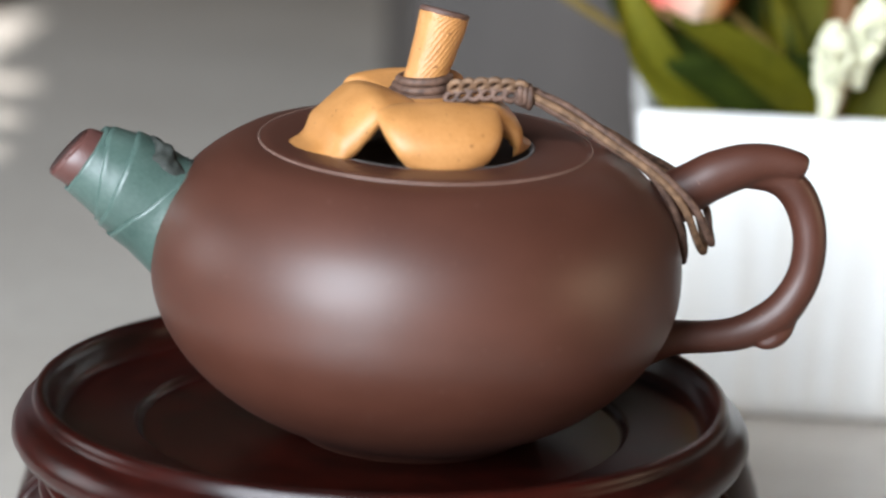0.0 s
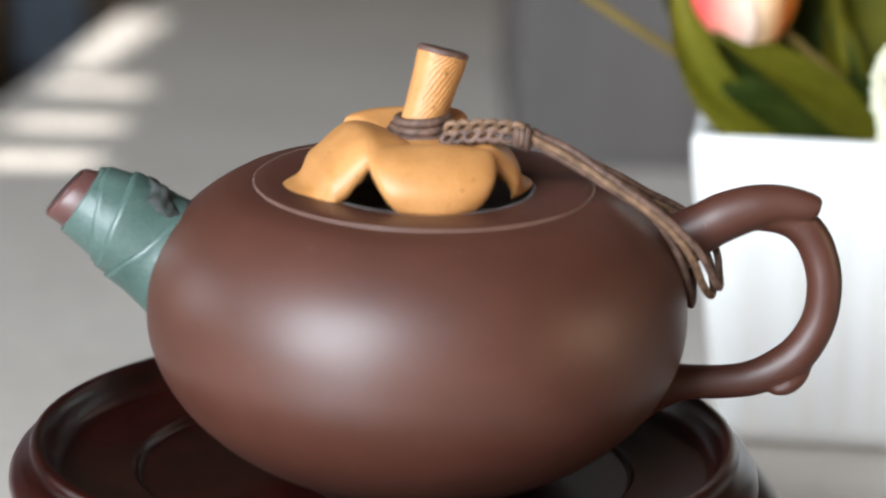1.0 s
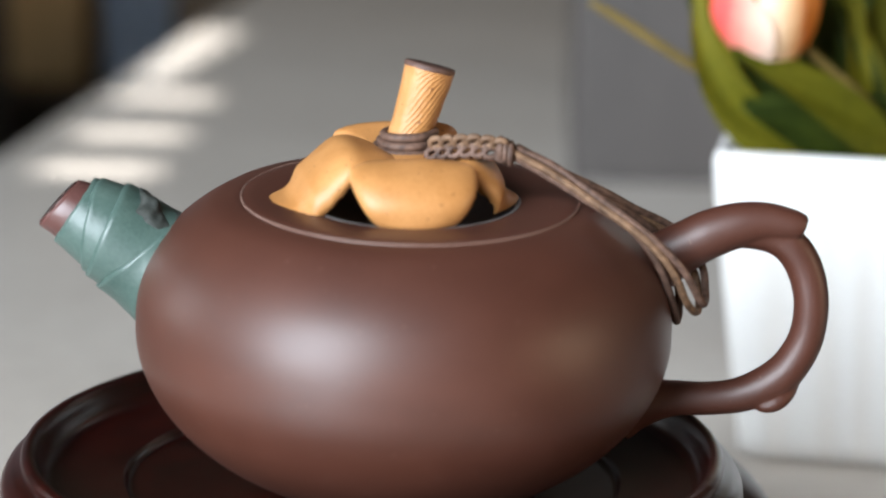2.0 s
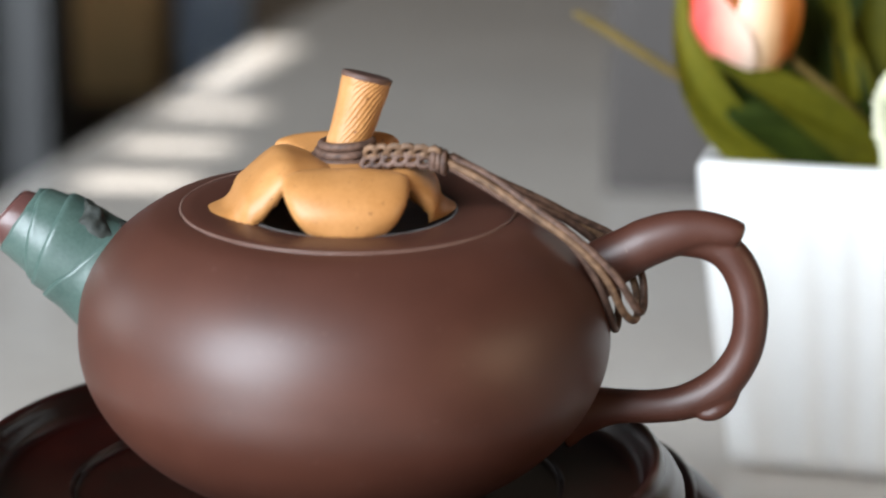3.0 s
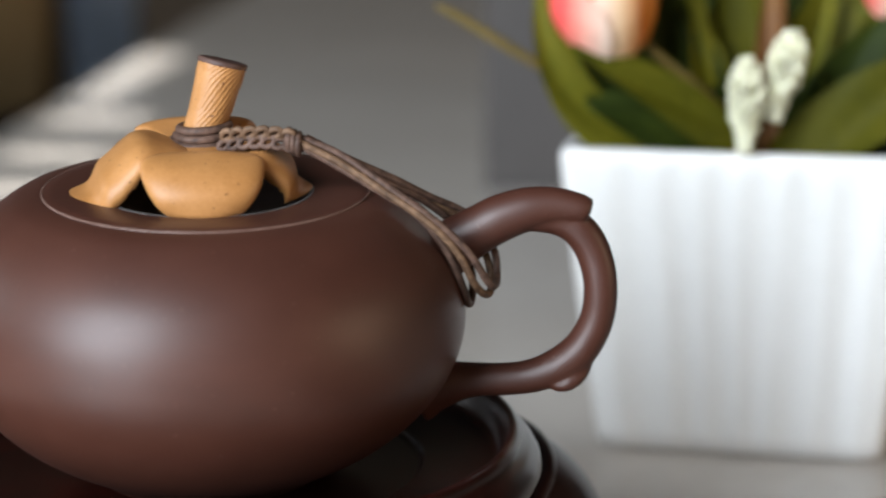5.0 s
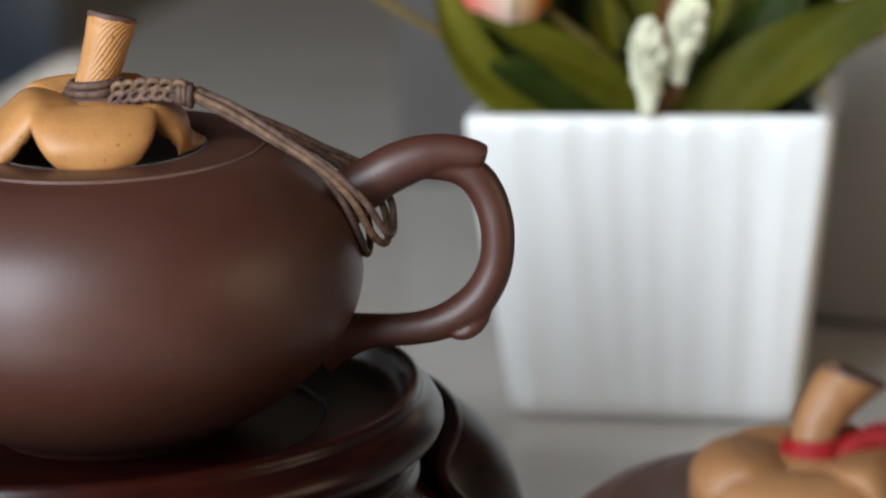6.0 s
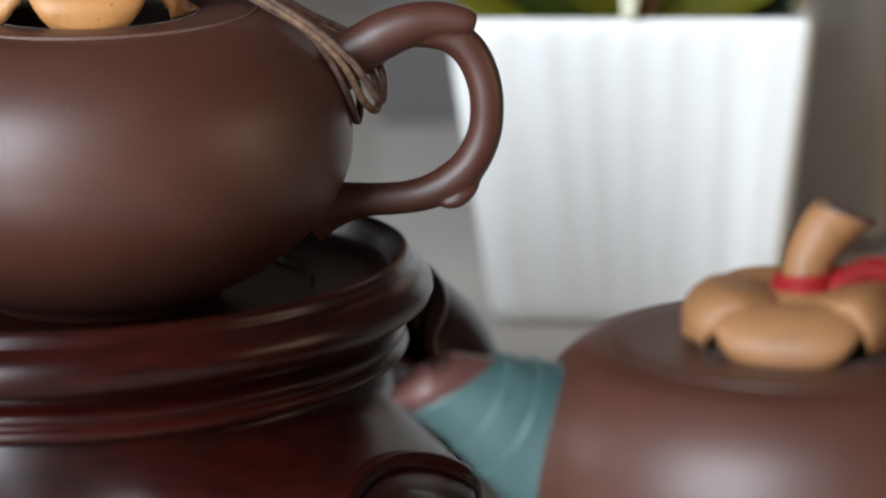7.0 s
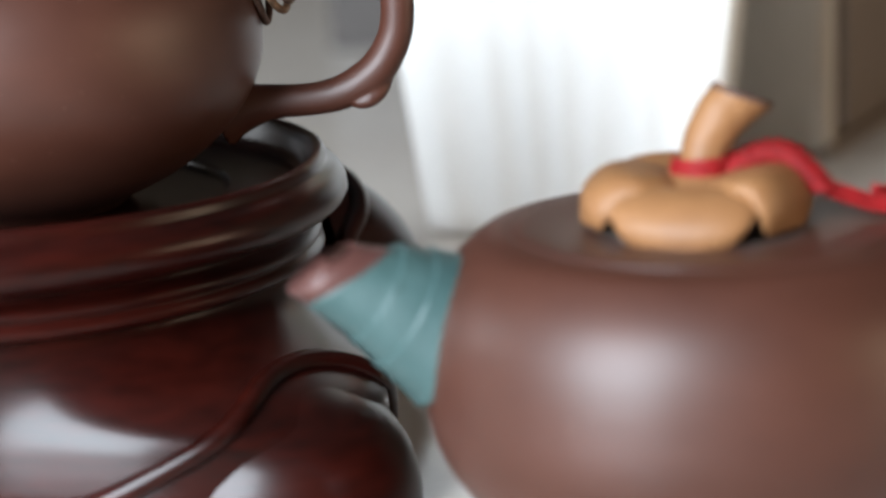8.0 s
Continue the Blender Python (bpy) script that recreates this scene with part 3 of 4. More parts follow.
# ---------------------------------------------------------------- cords
def cord_thing(m, label, mat, mat2, red):
    c = thing("lid_cord", m, label, "cord", "lid cords")
    bm = bmesh.new()
    for k in range(3):
        z, r, rr = (0.0126 + 0.0014 * k, 0.0060 - 0.0004 * k, 0.00092) if not red else (0.0116 + 0.0013 * k, 0.0050, 0.00090)
        ring = [(r * math.cos(a) + 0.0003 * k - 0.0006 * (not red), r * math.sin(a) + 0.0028 * (not red), z + 0.0004 * math.sin(a + k), rr) for a in np.linspace(0, 2 * math.pi, 48)]
        tube(bm, ring, 10, cap=False, wrap_uv=True)
    part("wrap", bm, mat, c)
    # chain of knots along two core strands
    line = smooth_path([(0.0048, -0.0028, 0.0140), (0.0100, -0.0048, 0.0152), (0.0150, -0.0055, 0.0156), (0.0203, -0.0055, 0.0148)] if not red else
                       [(0.0046, -0.0030, 0.0122), (0.0080, -0.0040, 0.0148), (0.0118, -0.0042, 0.0160), (0.0155, -0.0044, 0.0150), (0.0185, -0.0046, 0.0120), (0.0212, -0.0048, 0.0088)], 30)
    bm = bmesh.new()
    for dy in (-0.0006, 0.0006):
        tube(bm, [(p[0], p[1] + dy, p[2], 0.0008) for p in line], 9, wrap_uv=True)
    part("core", bm, mat, c)
    run = np.concatenate([[0], np.cumsum(np.linalg.norm(np.diff(line, axis=0), axis=1))])
    count = 13
    for k in range(count):
        d = (k + 0.5) / count * run[-1]
        p0, p1 = (np.array([np.interp(d + e, run, line[:, i]) for i in range(3)]) for e in (-0.0005, 0.0005))
        t = Vector(p1 - p0).normalized()
        up = Vector((0, 0, 1)) - t * t.z
        up.normalize()
        away = t.cross(up)
        ring = []
        for a in np.linspace(0, 2 * math.pi, 30):
            if red:
                o = up * (0.0016 * math.sin(a)) + away * (0.0015 * math.cos(a)) + t * (0.0009 * math.sin(a))
            else:
                # open loops that alternate above and below the core
                o = up * (0.0010 * math.sin(a) + (0.0010 if k % 2 else -0.0010)) + t * (0.00125 * math.cos(a) + 0.0004 * math.sin(a)) + away * (0.0011 + 0.0004 * math.sin(a) * (1 if k % 2 else -1))
            ring.append((*(Vector((p0 + p1) / 2) + o), 0.00075 if red else 0.00068))
        bm = bmesh.new()
        tube(bm, ring, 9, cap=False, wrap_uv=True)
        part("knot", bm, mat2 if k % 2 else mat, c)
    if not red:
        bm = bmesh.new()
        for k in range(3):
            p = line[-1] + np.array([0.0010 * k - 0.0014, 0, -0.0004 * k])
            tube(bm, [(p[0], p[1] + 0.0020 * math.cos(a), p[2] + 0.0021 * math.sin(a), 0.00075) for a in np.linspace(0, 2 * math.pi, 26)], 9, cap=False, wrap_uv=True)
        part("end_knot", bm, mat, c)
    strands = [
        ([(0.0208, -0.0060, 0.0140), (0.0286, -0.0064, 0.0098), (0.0388, -0.0074, 0.0040), (0.0467, -0.0082, -0.0010), (0.0519, -0.0080, -0.0080), (0.0553, -0.0060, -0.0165), (0.0564, -0.0010, -0.0217),
          (0.0570, 0.0019, -0.0202), (0.0566, 0.0045, -0.0156), (0.0540, 0.0110, -0.0090), (0.0464, 0.0074, -0.0014), (0.0400, 0.0034, 0.0030), (0.0300, -0.0008, 0.0088), (0.0228, -0.0036, 0.0136)], mat),
        ([(0.0208, -0.0063, 0.0147), (0.0292, -0.0068, 0.0106), (0.0396, -0.0084, 0.0043), (0.0479, -0.0094, -0.0012), (0.0541, -0.0092, -0.0078), (0.0580, -0.0069, -0.0158), (0.0604, -0.0020, -0.0192),
          (0.0610, 0.0021, -0.0175), (0.0596, 0.0051, -0.0122), (0.0552, 0.0115, -0.0072), (0.0466, 0.0084, -0.0008), (0.0402, 0.0043, 0.0036), (0.0302, 0.0001, 0.0093), (0.0225, -0.0027, 0.0142)], mat2),
        ([(0.0208, -0.0050, 0.0154), (0.0297, -0.0056, 0.0118), (0.0403, -0.0078, 0.0051), (0.0490, -0.0090, -0.0008), (0.0562, -0.0088, -0.0076), (0.0606, -0.0062, -0.0152), (0.0619, -0.0022, -0.0171),
          (0.0622, 0.0021, -0.0157), (0.0612, 0.0051, -0.0108), (0.0560, 0.0120, -0.0058), (0.0468, 0.0080, -0.0002), (0.0404, 0.0040, 0.0042), (0.0304, -0.0002, 0.0098), (0.0222, -0.0030, 0.0148)], mat)]
    if red:
        strands = [([(0.0210 + dx, -0.0048, 0.0086 + dz), (0.0285 + dx, -0.0048, 0.0056 + dz), (0.0345, -0.0050, 0.0042 + dz), (0.0440, -0.0060, 0.0002 + dz), (0.0520, -0.0072, -0.0075 + dz), (0.0570, -0.0076, -0.0160 + dz),
                     (0.0600, -0.0040, -0.0220 + dz), (0.0605, 0.002, -0.0205 + dz), (0.0600, 0.0065, -0.0120 + dz), (0.0520, 0.0070, -0.0010 + dz), (0.0400, 0.002, 0.0046 + dz), (0.0300, -0.0035, 0.0070 + dz)], mat)
                   for dx, dz in ((0, 0), (0.0006, 0.0014))]
    for pts, ma in strands:
        path = smooth_path(pts, 14)
        bm = bmesh.new()
        tube(bm, [(*p, 0.00082) for p in path], 12, wrap_uv=True)
        part("strand", bm, ma, c)
    return c


cord_thing(POT1, "brown braided cord tying the knob to the teapot handle", CORD, CORD_LIGHT, False)
cord_thing(pose(*POT2, 0, 0, 3), "red braided cord tying the knob to the teapot handle", RED, RED, True)


# ---------------------------------------------------------------- carved stand
def stand():
    st = thing("carved_stand", pose(-0.0071, -0.0008, 0), "dark lacquered rosewood stand with carved bulging legs", "stand")
    z = RIM
    bm = bmesh.new()
    pr = [(0.0001, z - 0.0602), (0.0508, z - 0.0602), (0.0516, z - 0.0601), (0.0520, z - 0.0593), (0.0524, z - 0.0585), (0.0530, z - 0.0581), (0.0672, z - 0.0580),
          (0.0687, z - 0.0574), (0.0697, z - 0.0559), (0.0703, z - 0.0536), (0.0708, z - 0.0519), (0.0716, z - 0.0509), (0.0725, z - 0.0507), (0.0734, z - 0.0512),
          (0.0739, z - 0.0522), (0.0738, z - 0.0530), (0.0742, z - 0.0536), (0.0755, z - 0.0543), (0.0771, z - 0.0558), (0.0781, z - 0.0577), (0.0783, z - 0.0596),
          (0.0774, z - 0.0616), (0.0752, z - 0.0632), (0.0722, z - 0.0641), (0.0700, z - 0.0646), (0.0690, z - 0.0652)]
    lathe(bm, pr, 160)
    part("top_plate", bm, ROSEWOOD, st, "round dished top with a moulded rim")
    bm = bmesh.new()
    pr = [(0.0690, z - 0.0650), (0.0692, z - 0.0660), (0.0705, z - 0.0668), (0.0718, z - 0.0674), (0.0723, z - 0.0683), (0.0719, z - 0.0692), (0.0710, z - 0.0697), (0.0716, z - 0.0702),
          (0.0726, z - 0.0709), (0.0728, z - 0.0719), (0.0720, z - 0.0729), (0.0702, z - 0.0736), (0.0690, z - 0.0742)]
    lathe(bm, pr, 160)
    part("neck", bm, ROSEWOOD, st, "beaded neck moulding")
    LEGS = (-40, 36, 132, 224)

    def apron_at(h, az):
        """Radius of the apron at height h: it swells towards each leg."""
        r = float(np.interp(z - h, [0.0740, 0.0755, 0.0790, 0.0840, 0.0890, 0.0940, 0.0990, 0.1030, 0.1070, 0.1100],
                            [0.0686, 0.0690, 0.0698, 0.0709, 0.0719, 0.0727, 0.0731, 0.0732, 0.0725, 0.0705]))
        off = min(((az - a + 180) % 360 - 180 for a in LEGS), key=abs)
        off = max(-45, min(45, off))
        amount = 0.030
        fade = min(1.0, max(0.0, (z - h - 0.0745) / 0.0190))
        return r + amount * math.cos(math.pi * off / 90) ** 2 * fade * fade * (3 - 2 * fade)
    bm = bmesh.new()
    rows = []
    for d in np.concatenate([np.linspace(0.0740, 0.0800, 9), np.linspace(0.0815, 0.1070, 24), [0.1100]]):
        rows.append([bm.verts.new((apron_at(z - d, az) * math.cos(radians(az)), apron_at(z - d, az) * math.sin(radians(az)), z - d)) for az in range(-180, 180, 2)])
    rows.append([bm.verts.new((0.060 * math.cos(radians(az)), 0.060 * math.sin(radians(az)), z - 0.1100)) for az in range(-180, 180, 2)])
    grid_faces(bm, rows, close_v=True)
    part("apron", bm, ROSEWOOD, st, "bulging carved apron that swells into the legs")
    zc = 0.0010
    for k, turn in enumerate(LEGS):
        m = pose(0, 0, 0, 0, 0, turn)
        rise = (1.0, 1.80, 1.50, 1.15)[k]

        def skin(s, h):
            """A point on the knee, s across and h up, both from -1 to 1."""
            q = max(0.0, 1 - abs(s) ** 2.2 - abs(h) ** 2.2)
            return (0.0780 + 0.0360 * q ** 0.5 - 0.006 * s * s, 0.0310 * s, zc + 0.0262 * rise * h)
        bm = bmesh.new()
        rows = []
        for i in range(33):
            h = -0.10 + 1.10 * math.sin(math.pi / 2 * i / 32)
            half = max(0.02, 1 - abs(h) ** 2.2) ** (1 / 2.2)
            rows.append([bm.verts.new(skin(half * math.sin(math.pi / 2 * (-1 + j / 18)), h)) for j in range(37)])
        grid_faces(bm, rows)
        bmesh.ops.transform(bm, matrix=m, verts=bm.verts)
        leg = part("leg", bm, ROSEWOOD, st)
        # raised band that arches over the knee and runs down on to the apron
        def on_skin(y, h):
            s, q = y / 0.0310, (h - zc) / (0.0262 * rise)
            knee = skin(s, q)[0] if abs(s) < 1 and abs(q) < 1 else 0.0
            ar = apron_at(h, turn + math.degrees(math.asin(max(-1.0, min(1.0, y / 0.09)))))
            return max(knee, math.sqrt(max(1e-6, ar * ar - y * y)))
        arch = [(y, h * min(rise, 1.70)) for y, h in ((-0.0500, 0.0000), (-0.0400, 0.0085), (-0.0300, 0.0160), (-0.0200, 0.0222), (-0.0100, 0.0262), (0.0, 0.0278),
                                           (0.0100, 0.0272), (0.0190, 0.0240), (0.0260, 0.0175), (0.0300, 0.0100), (0.0315, 0.0020))]
        side = smooth_path(arch, 8)
        xs = np.array([on_skin(y, h) for y, h in side])
        for _ in range(8):
            xs[1:-1] = (xs[:-2] + 2 * xs[1:-1] + xs[2:]) / 4
        bm = bmesh.new()
        tube(bm, [(x + 0.0004, y, h, 0.0024) for x, (y, h) in zip(xs, side)], 12)
        bmesh.ops.transform(bm, matrix=m, verts=bm.verts)
        part("band", bm, ROSEWOOD, leg)


stand()


# ---------------------------------------------------------------- planter and flowers
PYAW, PHALF, PTOP = -9.0, 0.0514, RIM - 0.0205
PX = 0.0752 + PHALF * math.cos(radians(PYAW)) - PHALF * math.sin(radians(PYAW))
PY = 0.1690 + PHALF * math.sin(radians(PYAW)) + PHALF * math.cos(radians(PYAW))


def planter():
    p = thing("planter", pose(PX, PY, 0, 0, 0, PYAW), "square white glazed ceramic planter with vertical ribs", "planter")
    bm = bmesh.new()
    per, top, bot = 360, PHALF, PHALF - 0.0098

    def outline(half, z, ripple, corner=0.005):
        ring = []
        for k in range(per):
            q, f = divmod(k / per * 4, 1)
            s = -1 + 2 * f
            x, y = s * half, -half
            # rounded corner
            c = half - corner
            if abs(x) > c:
                d = abs(x) - c
                y = -half + (corner - math.sqrt(max(0, corner ** 2 - d ** 2)))
            y -= ripple * (0.5 + 0.5 * math.cos(s * math.pi * 8 + 0.9 * math.sin(s * 5 + q) + 0.4 * math.sin(z * 40 + s * 7))) * (0.7 + 0.6 * noise.noise(Vector((s * 4, q, z * 12)))) * (1 if abs(s) < 0.93 else 0.2)
            a = q * math.pi / 2
            ring.append(bm.verts.new((x * math.cos(a) - y * math.sin(a), x * math.sin(a) + y * math.cos(a), z)))
        return ring
    rows = [outline(bot - 0.003, 0.0, 0.0), outline(bot, 0.0015, 0.0010)]
    for i in range(1, 15):
        u = i / 15
        rows.append(outline(bot + (top - bot) * u, 0.0015 + (PTOP - 0.011) * u, 0.0009))
    rows += [outline(top, PTOP - 0.0075, 0.0012), outline(top + 0.0003, PTOP - 0.0045, 0.0011), outline(top + 0.0006, PTOP - 0.0025, 0.0002), outline(top, PTOP - 0.0005, 0),
             outline(top - 0.0015, PTOP, 0), outline(top - 0.004, PTOP, 0), outline(top - 0.0055, PTOP - 0.0012, 0), outline(top - 0.006, PTOP - 0.012, 0)]
    grid_faces(bm, rows, close_v=True)
    bm.faces.new(rows[0])
    part("pot", bm, CERAMIC, p)
    bm = bmesh.new()
    bmesh.ops.create_grid(bm, x_segments=40, y_segments=40, size=0.0458)
    for v in bm.verts:
        v.co.z = PTOP - 0.006 + 0.004 * noise.noise(v.co * 60) + 0.002 * noise.noise(v.co * 200)
    part("foam_filling", bm, MOSS, p, "dark green foam filling")


planter()


def leaf(bm, base, mid, tip, width, curl=0.22, face=(-0.05, -1.0, 0.45), n=18):
    """A broad pointed leaf, folded along its midrib, bent through mid."""
    b, m, t = Vector(base), Vector(mid), Vector(tip)
    m = 2 * m - (b + t) / 2
    rows = []
    for i in range(n + 1):
        u = i / n
        c = b * (1 - u) ** 2 + m * (2 * u * (1 - u)) + t * u * u
        d = ((m - b) * (1 - u) + (t - m) * u).normalized()
        side = d.cross(Vector(face)).normalized()
        rise = side.cross(d).normalized()
        w = width * (math.sin(math.pi * min(1, u * 0.96 + 0.04) ** 0.85) ** 0.7) + 0.0006
        rows.append([bm.verts.new(c + side * (w * j / 4) + rise * (curl * w * abs(j / 4) ** 1.5) + rise * (0.0010 * math.sin(u * 9 + j))) for j in range(-4, 5)])
    grid_faces(bm, rows)


def plant():
    pl = thing("artificial_flowers", pose(-0.0005, 0.0330, RIM - 0.0031), "artificial tulips, broad green leaves and white flower spikes in planter", "plant")
    z = -0.0234
    rng = random.Random(5)
    for b, m, t, w, mat in (
            ((0.112, 0.147, z), (0.0805, 0.141, -0.005), (0.071, 0.142, 0.036), 0.0062, LEAF_LIME), ((0.131, 0.140, z), (0.107, 0.134, -0.003), (0.079, 0.130, 0.013), 0.0058, LEAF),
            ((0.136, 0.140, z), (0.165, 0.134, -0.004), (0.202, 0.130, 0.016), 0.0100, LEAF), ((0.123, 0.165, z), (0.126, 0.165, 0.002), (0.130, 0.168, 0.040), 0.0100, LEAF),
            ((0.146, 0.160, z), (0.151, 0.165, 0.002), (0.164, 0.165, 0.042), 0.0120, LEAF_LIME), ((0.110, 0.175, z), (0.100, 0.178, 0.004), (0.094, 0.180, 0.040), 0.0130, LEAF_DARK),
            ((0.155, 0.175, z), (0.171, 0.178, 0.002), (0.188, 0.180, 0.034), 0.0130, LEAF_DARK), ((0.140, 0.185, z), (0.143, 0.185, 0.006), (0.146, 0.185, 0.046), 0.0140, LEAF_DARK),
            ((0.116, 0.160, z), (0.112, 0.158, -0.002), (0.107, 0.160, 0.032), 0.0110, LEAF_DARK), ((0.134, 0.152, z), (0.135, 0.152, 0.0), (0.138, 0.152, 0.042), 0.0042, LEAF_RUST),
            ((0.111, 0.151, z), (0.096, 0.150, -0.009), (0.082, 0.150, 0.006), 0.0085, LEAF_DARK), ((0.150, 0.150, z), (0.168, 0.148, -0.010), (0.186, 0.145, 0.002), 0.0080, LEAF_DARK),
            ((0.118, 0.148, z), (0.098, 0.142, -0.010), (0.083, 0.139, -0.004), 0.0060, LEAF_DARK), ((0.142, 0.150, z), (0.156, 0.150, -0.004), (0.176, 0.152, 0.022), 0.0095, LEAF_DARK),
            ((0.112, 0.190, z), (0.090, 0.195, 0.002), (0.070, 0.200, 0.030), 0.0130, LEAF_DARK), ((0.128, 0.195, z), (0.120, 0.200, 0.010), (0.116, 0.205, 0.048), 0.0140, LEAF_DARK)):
        bm = bmesh.new()
        leaf(bm, b, m, t, w)
        part("leaf", bm, mat, pl)
    for b, m, t, w in (((0.120, 0.155, z), (0.117, 0.156, 0.0), (0.114, 0.158, 0.034), 0.0030), ((0.128, 0.158, z), (0.120, 0.158, 0.002), (0.106, 0.160, 0.036), 0.0034),
                       ((0.140, 0.155, z), (0.147, 0.156, 0.0), (0.156, 0.158, 0.034), 0.0032), ((0.148, 0.162, z), (0.160, 0.162, 0.002), (0.176, 0.164, 0.030), 0.0036),
                       ((0.116, 0.150, z), (0.102, 0.150, -0.006), (0.090, 0.152, 0.010), 0.0026), ((0.152, 0.148, z), (0.166, 0.146, -0.012), (0.182, 0.144, -0.008), 0.0026)):
        bm = bmesh.new()
        leaf(bm, b, m, t, w, 0.5)
        part("leaf", bm, LEAF_LIME, pl)
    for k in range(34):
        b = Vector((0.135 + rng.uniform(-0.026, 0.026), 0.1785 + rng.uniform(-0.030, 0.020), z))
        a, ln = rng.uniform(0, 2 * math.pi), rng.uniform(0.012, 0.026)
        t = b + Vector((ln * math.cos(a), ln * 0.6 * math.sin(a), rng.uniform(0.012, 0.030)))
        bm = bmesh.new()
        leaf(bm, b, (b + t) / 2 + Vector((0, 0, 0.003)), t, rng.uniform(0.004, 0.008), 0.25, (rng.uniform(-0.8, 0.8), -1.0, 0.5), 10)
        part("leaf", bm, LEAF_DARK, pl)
    # tulips
    for c, r, lean in (((0.0885, 0.137, 0.0215), 0.0148, 14), ((0.172, 0.155, 0.0285), 0.0120, -10)):
        bm = bmesh.new()
        path = smooth_path([(0.133, 0.1585, z, 0.0012), (c[0] + 0.030, c[1] + 0.006, c[2] - 0.026, 0.0012), (c[0] + 0.016, c[1] + 0.004, c[2] - 0.014, 0.0012), (*c, 0.0012)], 8)
        tube(bm, path, 8)
        flower = part("tulip", bm, TWIG, pl, "coral, cream and orange tulip on a stem")
        for k in range(6):
            a = 60 * k + 48
            bm = bmesh.new()
            rows = []
            for i in range(11):
                u = i / 10
                row = []
                for j in range(-4, 5):
                    s = j / 4
                    w = 0.62 * math.sin(math.pi * (0.12 + 0.80 * u)) ** 0.7
                    aa = radians(a) + s * w * 1.15
                    rr = r * (0.25 + 0.80 * math.sin(math.pi * (0.08 + 0.66 * u)) ** 0.8) * (1.0 if k % 2 else 0.93)
                    row.append(bm.verts.new((rr * math.cos(aa), rr * math.sin(aa), r * (-0.9 + 2.1 * u) - 0.15 * r * s * s * u)))
                rows.append(row)
            grid_faces(bm, rows)
            bmesh.ops.transform(bm, matrix=Matrix.Translation(c) @ Euler((radians(18), radians(-lean), 0)).to_matrix().to_4x4(), verts=bm.verts)
            part("petal", bm, (PETAL_ORANGE, PETAL_ORANGE, PETAL_RED, PETAL_PINK, PETAL_PEACH, PETAL_ORANGE)[k], flower)
    # white spikes
    for top, foot, n, wid in (((0.1268, 0.124, 0.0100), (0.1270, 0.126, -0.0160), 145, 0.0046), ((0.1400, 0.130, 0.0165), (0.1350, 0.130, -0.0080), 145, 0.0048),
                              ((0.1700, 0.170, 0.0040), (0.1690, 0.170, -0.0120), 50, 0.0036), ((0.1765, 0.150, -0.008), (0.178, 0.151, -0.020), 30, 0.0028)):
        t, f = Vector(top), Vector(foot)
        bm = bmesh.new()
        tube(bm, [(*f, 0.0008), (*((t + f) / 2), 0.0008), (*t, 0.0006)], 6)
        spike = part("flower_spike", bm, TWIG, pl, "white flower spike of small buds")
        bm = bmesh.new()
        for k in range(n):
            u = (k + 0.5) / n
            a = k * 2.4
            w = wid * (0.16 + 0.95 * math.sin(math.pi * (0.06 + 0.84 * u ** 1.35)) ** 1.2)
            c = f + (t - f) * u + Vector((w * math.cos(a), w * math.sin(a), 0)) * rng.uniform(0.45, 1.10)
            bmesh.ops.create_icosphere(bm, subdivisions=1, radius=rng.uniform(0.0009, 0.0016), matrix=Matrix.Translation(c))
        tagged(part("blossom", bm, WHITE_BUD, spike), kind="stuff")
    # thin yellow twig
    bm = bmesh.new()
    tube(bm, smooth_path([(0.110, 0.175, z, 0.0012), (0.088, 0.155, -0.006, 0.0014), (0.069, 0.150, 0.0045, 0.0014), (0.0475, 0.150, 0.0175, 0.0014), (0.0400, 0.150, 0.0215, 0.0008)], 8), 8)
    part("twig", bm, TWIG, pl, "thin yellow-brown twig")


plant()


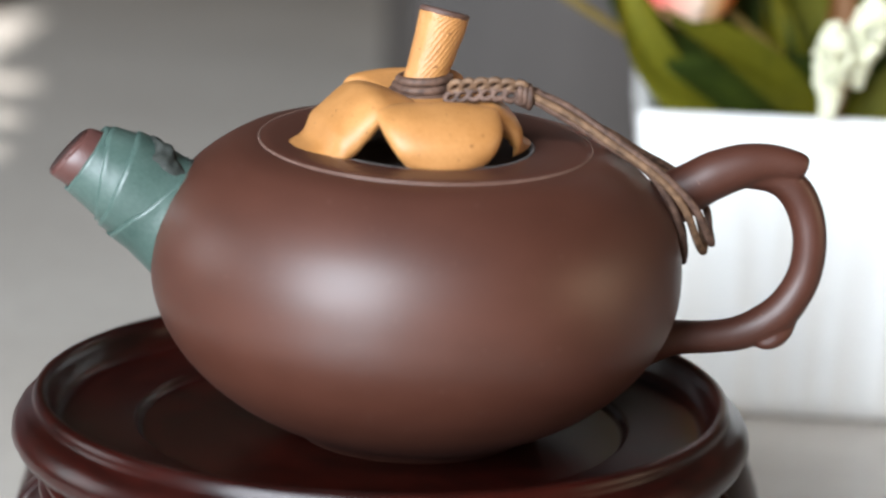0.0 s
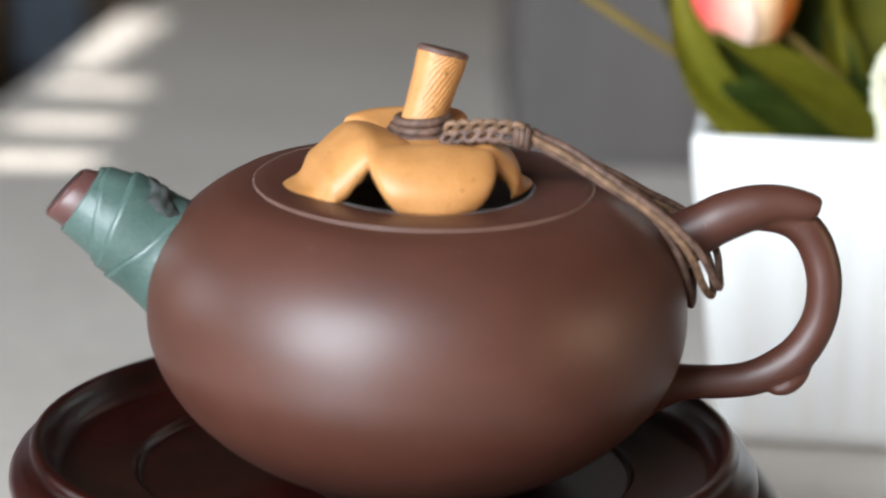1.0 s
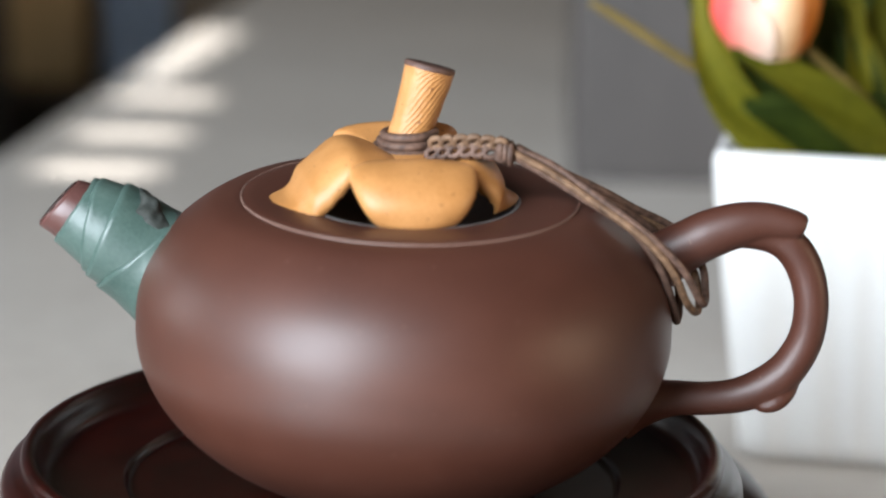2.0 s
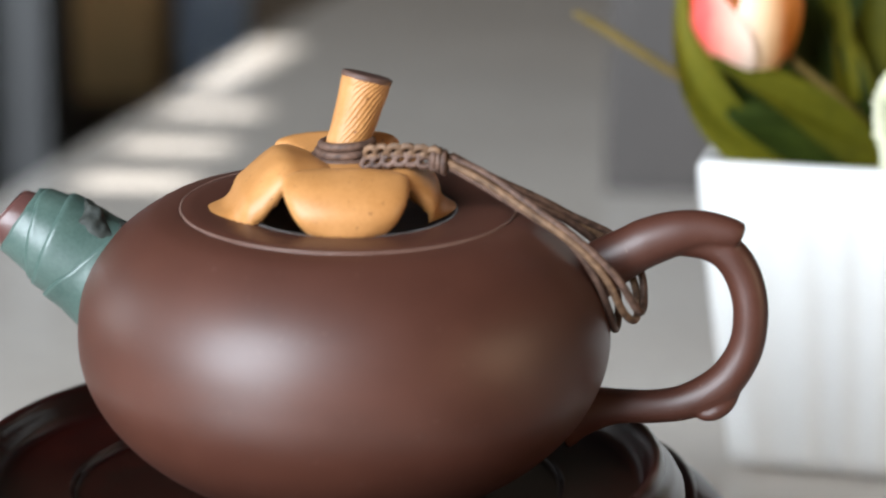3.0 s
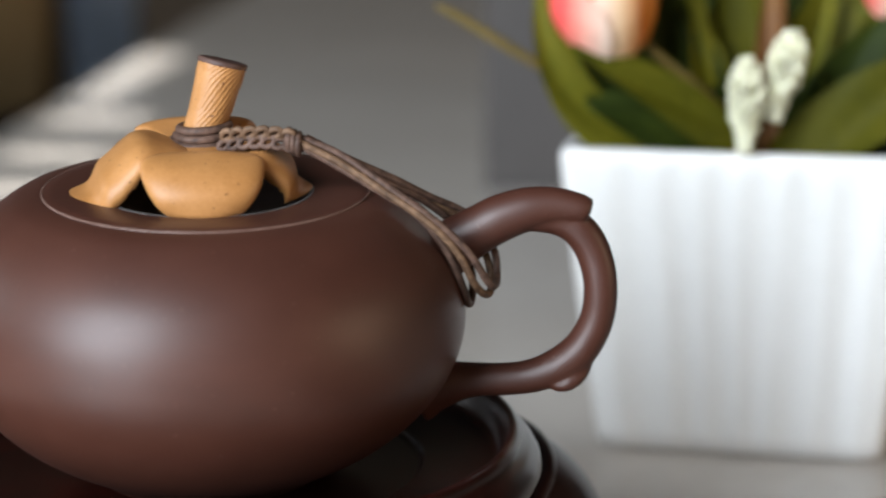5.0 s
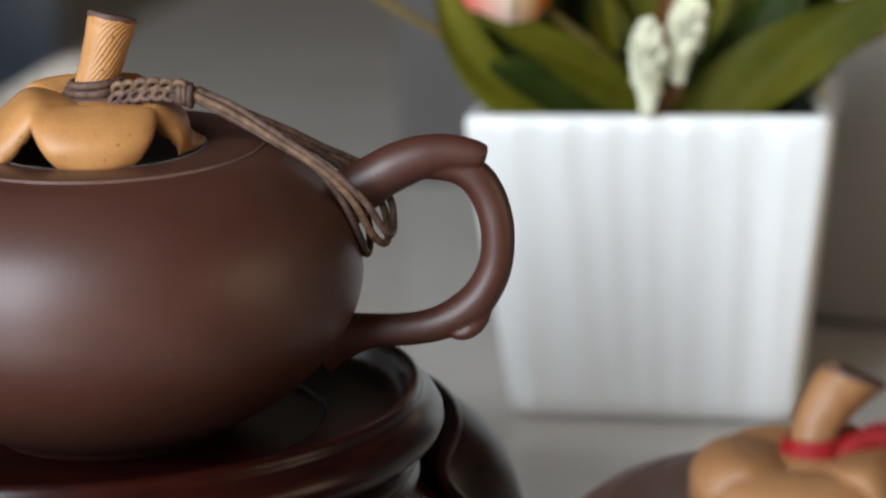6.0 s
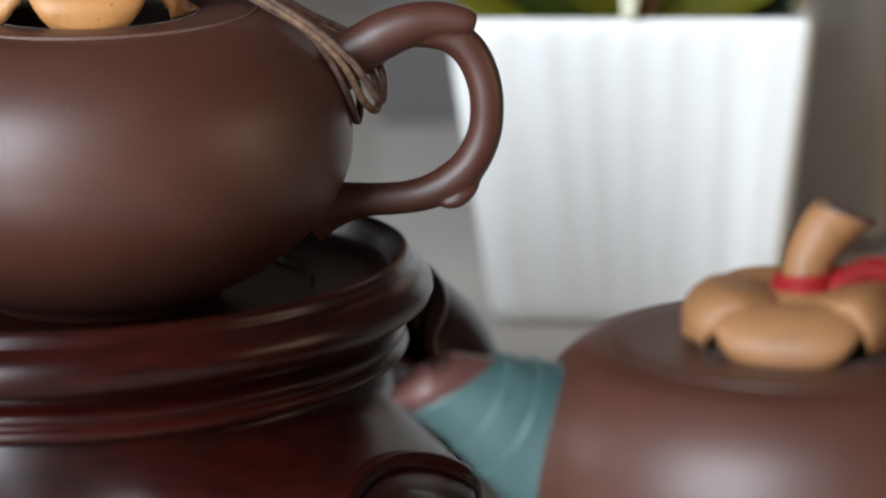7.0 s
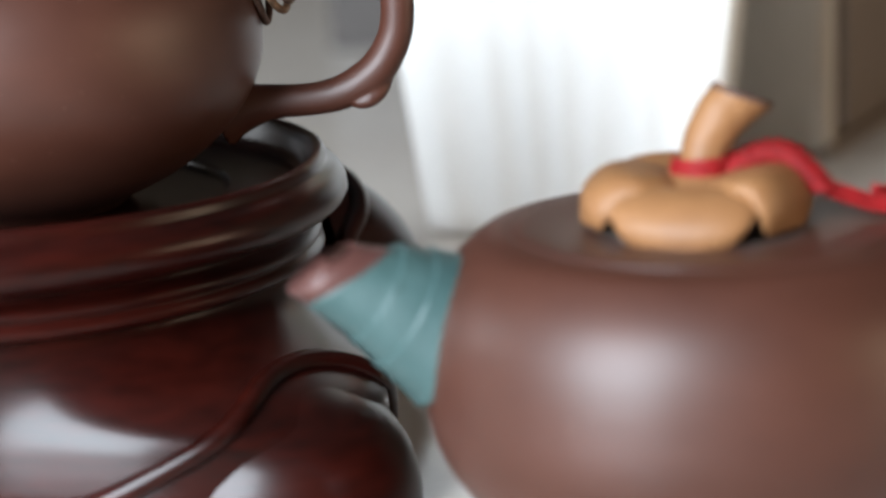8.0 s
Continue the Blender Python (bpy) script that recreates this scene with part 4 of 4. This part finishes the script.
# ---------------------------------------------------------------- far side of the room
def far_things():
    c = thing("armchair", pose(-0.735, 0.80, FLOOR), "black leather armchair standing on the dark floor", "armchair")
    block("seat", (-0.30, -0.34, 0.14), (0.30, 0.20, 0.42), BLACK, c, 0.03)
    block("backrest", (-0.40, 0.20, 0.14), (0.40, 0.36, 1.00), BLACK, c, 0.04)
    for x in (-0.42, 0.30):
        block("armrest", (x, -0.36, 0.10), (x + 0.12, 0.20, 0.60), BLACK, c, 0.03)
    for x in (-0.38, 0.34):
        for y in (-0.32, 0.14):
            block("leg", (x, y, 0), (x + 0.05, y + 0.05, 0.14), BLACK, c)
    k = thing("sideboard", pose(-1.30, 1.40, FLOOR), "low dark brown wooden sideboard beside the table", "sideboard")
    block("carcass", (0.0, 0.02, 0.05), (1.08, 0.40, 0.60), DARKBROWN, k, 0.004)
    block("top", (-0.01, 0.0, 0.60), (1.09, 0.41, 0.62), DARKBROWN, k, 0.004)
    block("plinth", (0.02, 0.04, 0.0), (1.06, 0.38, 0.05), BLACK, k, 0.0)
    for n in range(3):
        block("door", (0.01 + 0.355 * n, 0.003, 0.06), (0.355 + 0.355 * n, 0.019, 0.59), DARKBROWN, k, 0.002)
    b = thing("storage_box", pose(-0.405, 1.55, FLOOR + 0.62, 0, 0, 6), "ochre cardboard storage box on the dark sideboard", "box")
    block("box_body", (-0.062, -0.09, 0), (0.045, 0.09, 0.20), OCHRE, b, 0.004)
    block("box_lid", (-0.065, -0.093, 0.20), (0.048, 0.093, 0.24), OCHRE, b, 0.004)
    b = thing("plastic_bin", pose(-0.312, 1.50, FLOOR + 0.62), "blue plastic bin on the dark sideboard", "bin")
    bm = bmesh.new()
    lathe(bm, [(0.0001, 0.0), (0.030, 0.0), (0.032, 0.01), (0.036, 0.22), (0.040, 0.23), (0.039, 0.238), (0.035, 0.235), (0.030, 0.01), (0.0001, 0.01)], 48)
    part("bin_body", bm, BLUE, b)
    bm = bmesh.new()
    tube(bm, [(0.0385 * math.cos(a), 0.0385 * math.sin(a), 0.235, 0.003) for a in np.linspace(0, 2 * math.pi, 49)], 8)
    part("rim", bm, BLUE, b)


far_things()


def cabinet(x, y, yaw, wide, deep, tall, panels, mats, label):
    """Low cabinet that stands on the table behind the planter."""
    k = thing("cabinet", pose(x, y, 0, 0, 0, yaw), label, "cabinet")
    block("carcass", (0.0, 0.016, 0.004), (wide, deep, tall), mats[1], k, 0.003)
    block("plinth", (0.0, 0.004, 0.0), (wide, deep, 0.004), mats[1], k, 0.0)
    step = wide / panels
    for i in range(panels):
        block("door", (0.002 + step * i, 0.0, 0.002), (step * (i + 1) - 0.002, 0.015, tall - 0.006), mats[0], k, 0.002)


cabinet(0.042, 0.555, 0, 0.15, 0.24, 0.30, 1, (DARKGREY, DARKGREY), "low dark grey cabinet standing on the table")
# carcass and side are darker and browner than the door
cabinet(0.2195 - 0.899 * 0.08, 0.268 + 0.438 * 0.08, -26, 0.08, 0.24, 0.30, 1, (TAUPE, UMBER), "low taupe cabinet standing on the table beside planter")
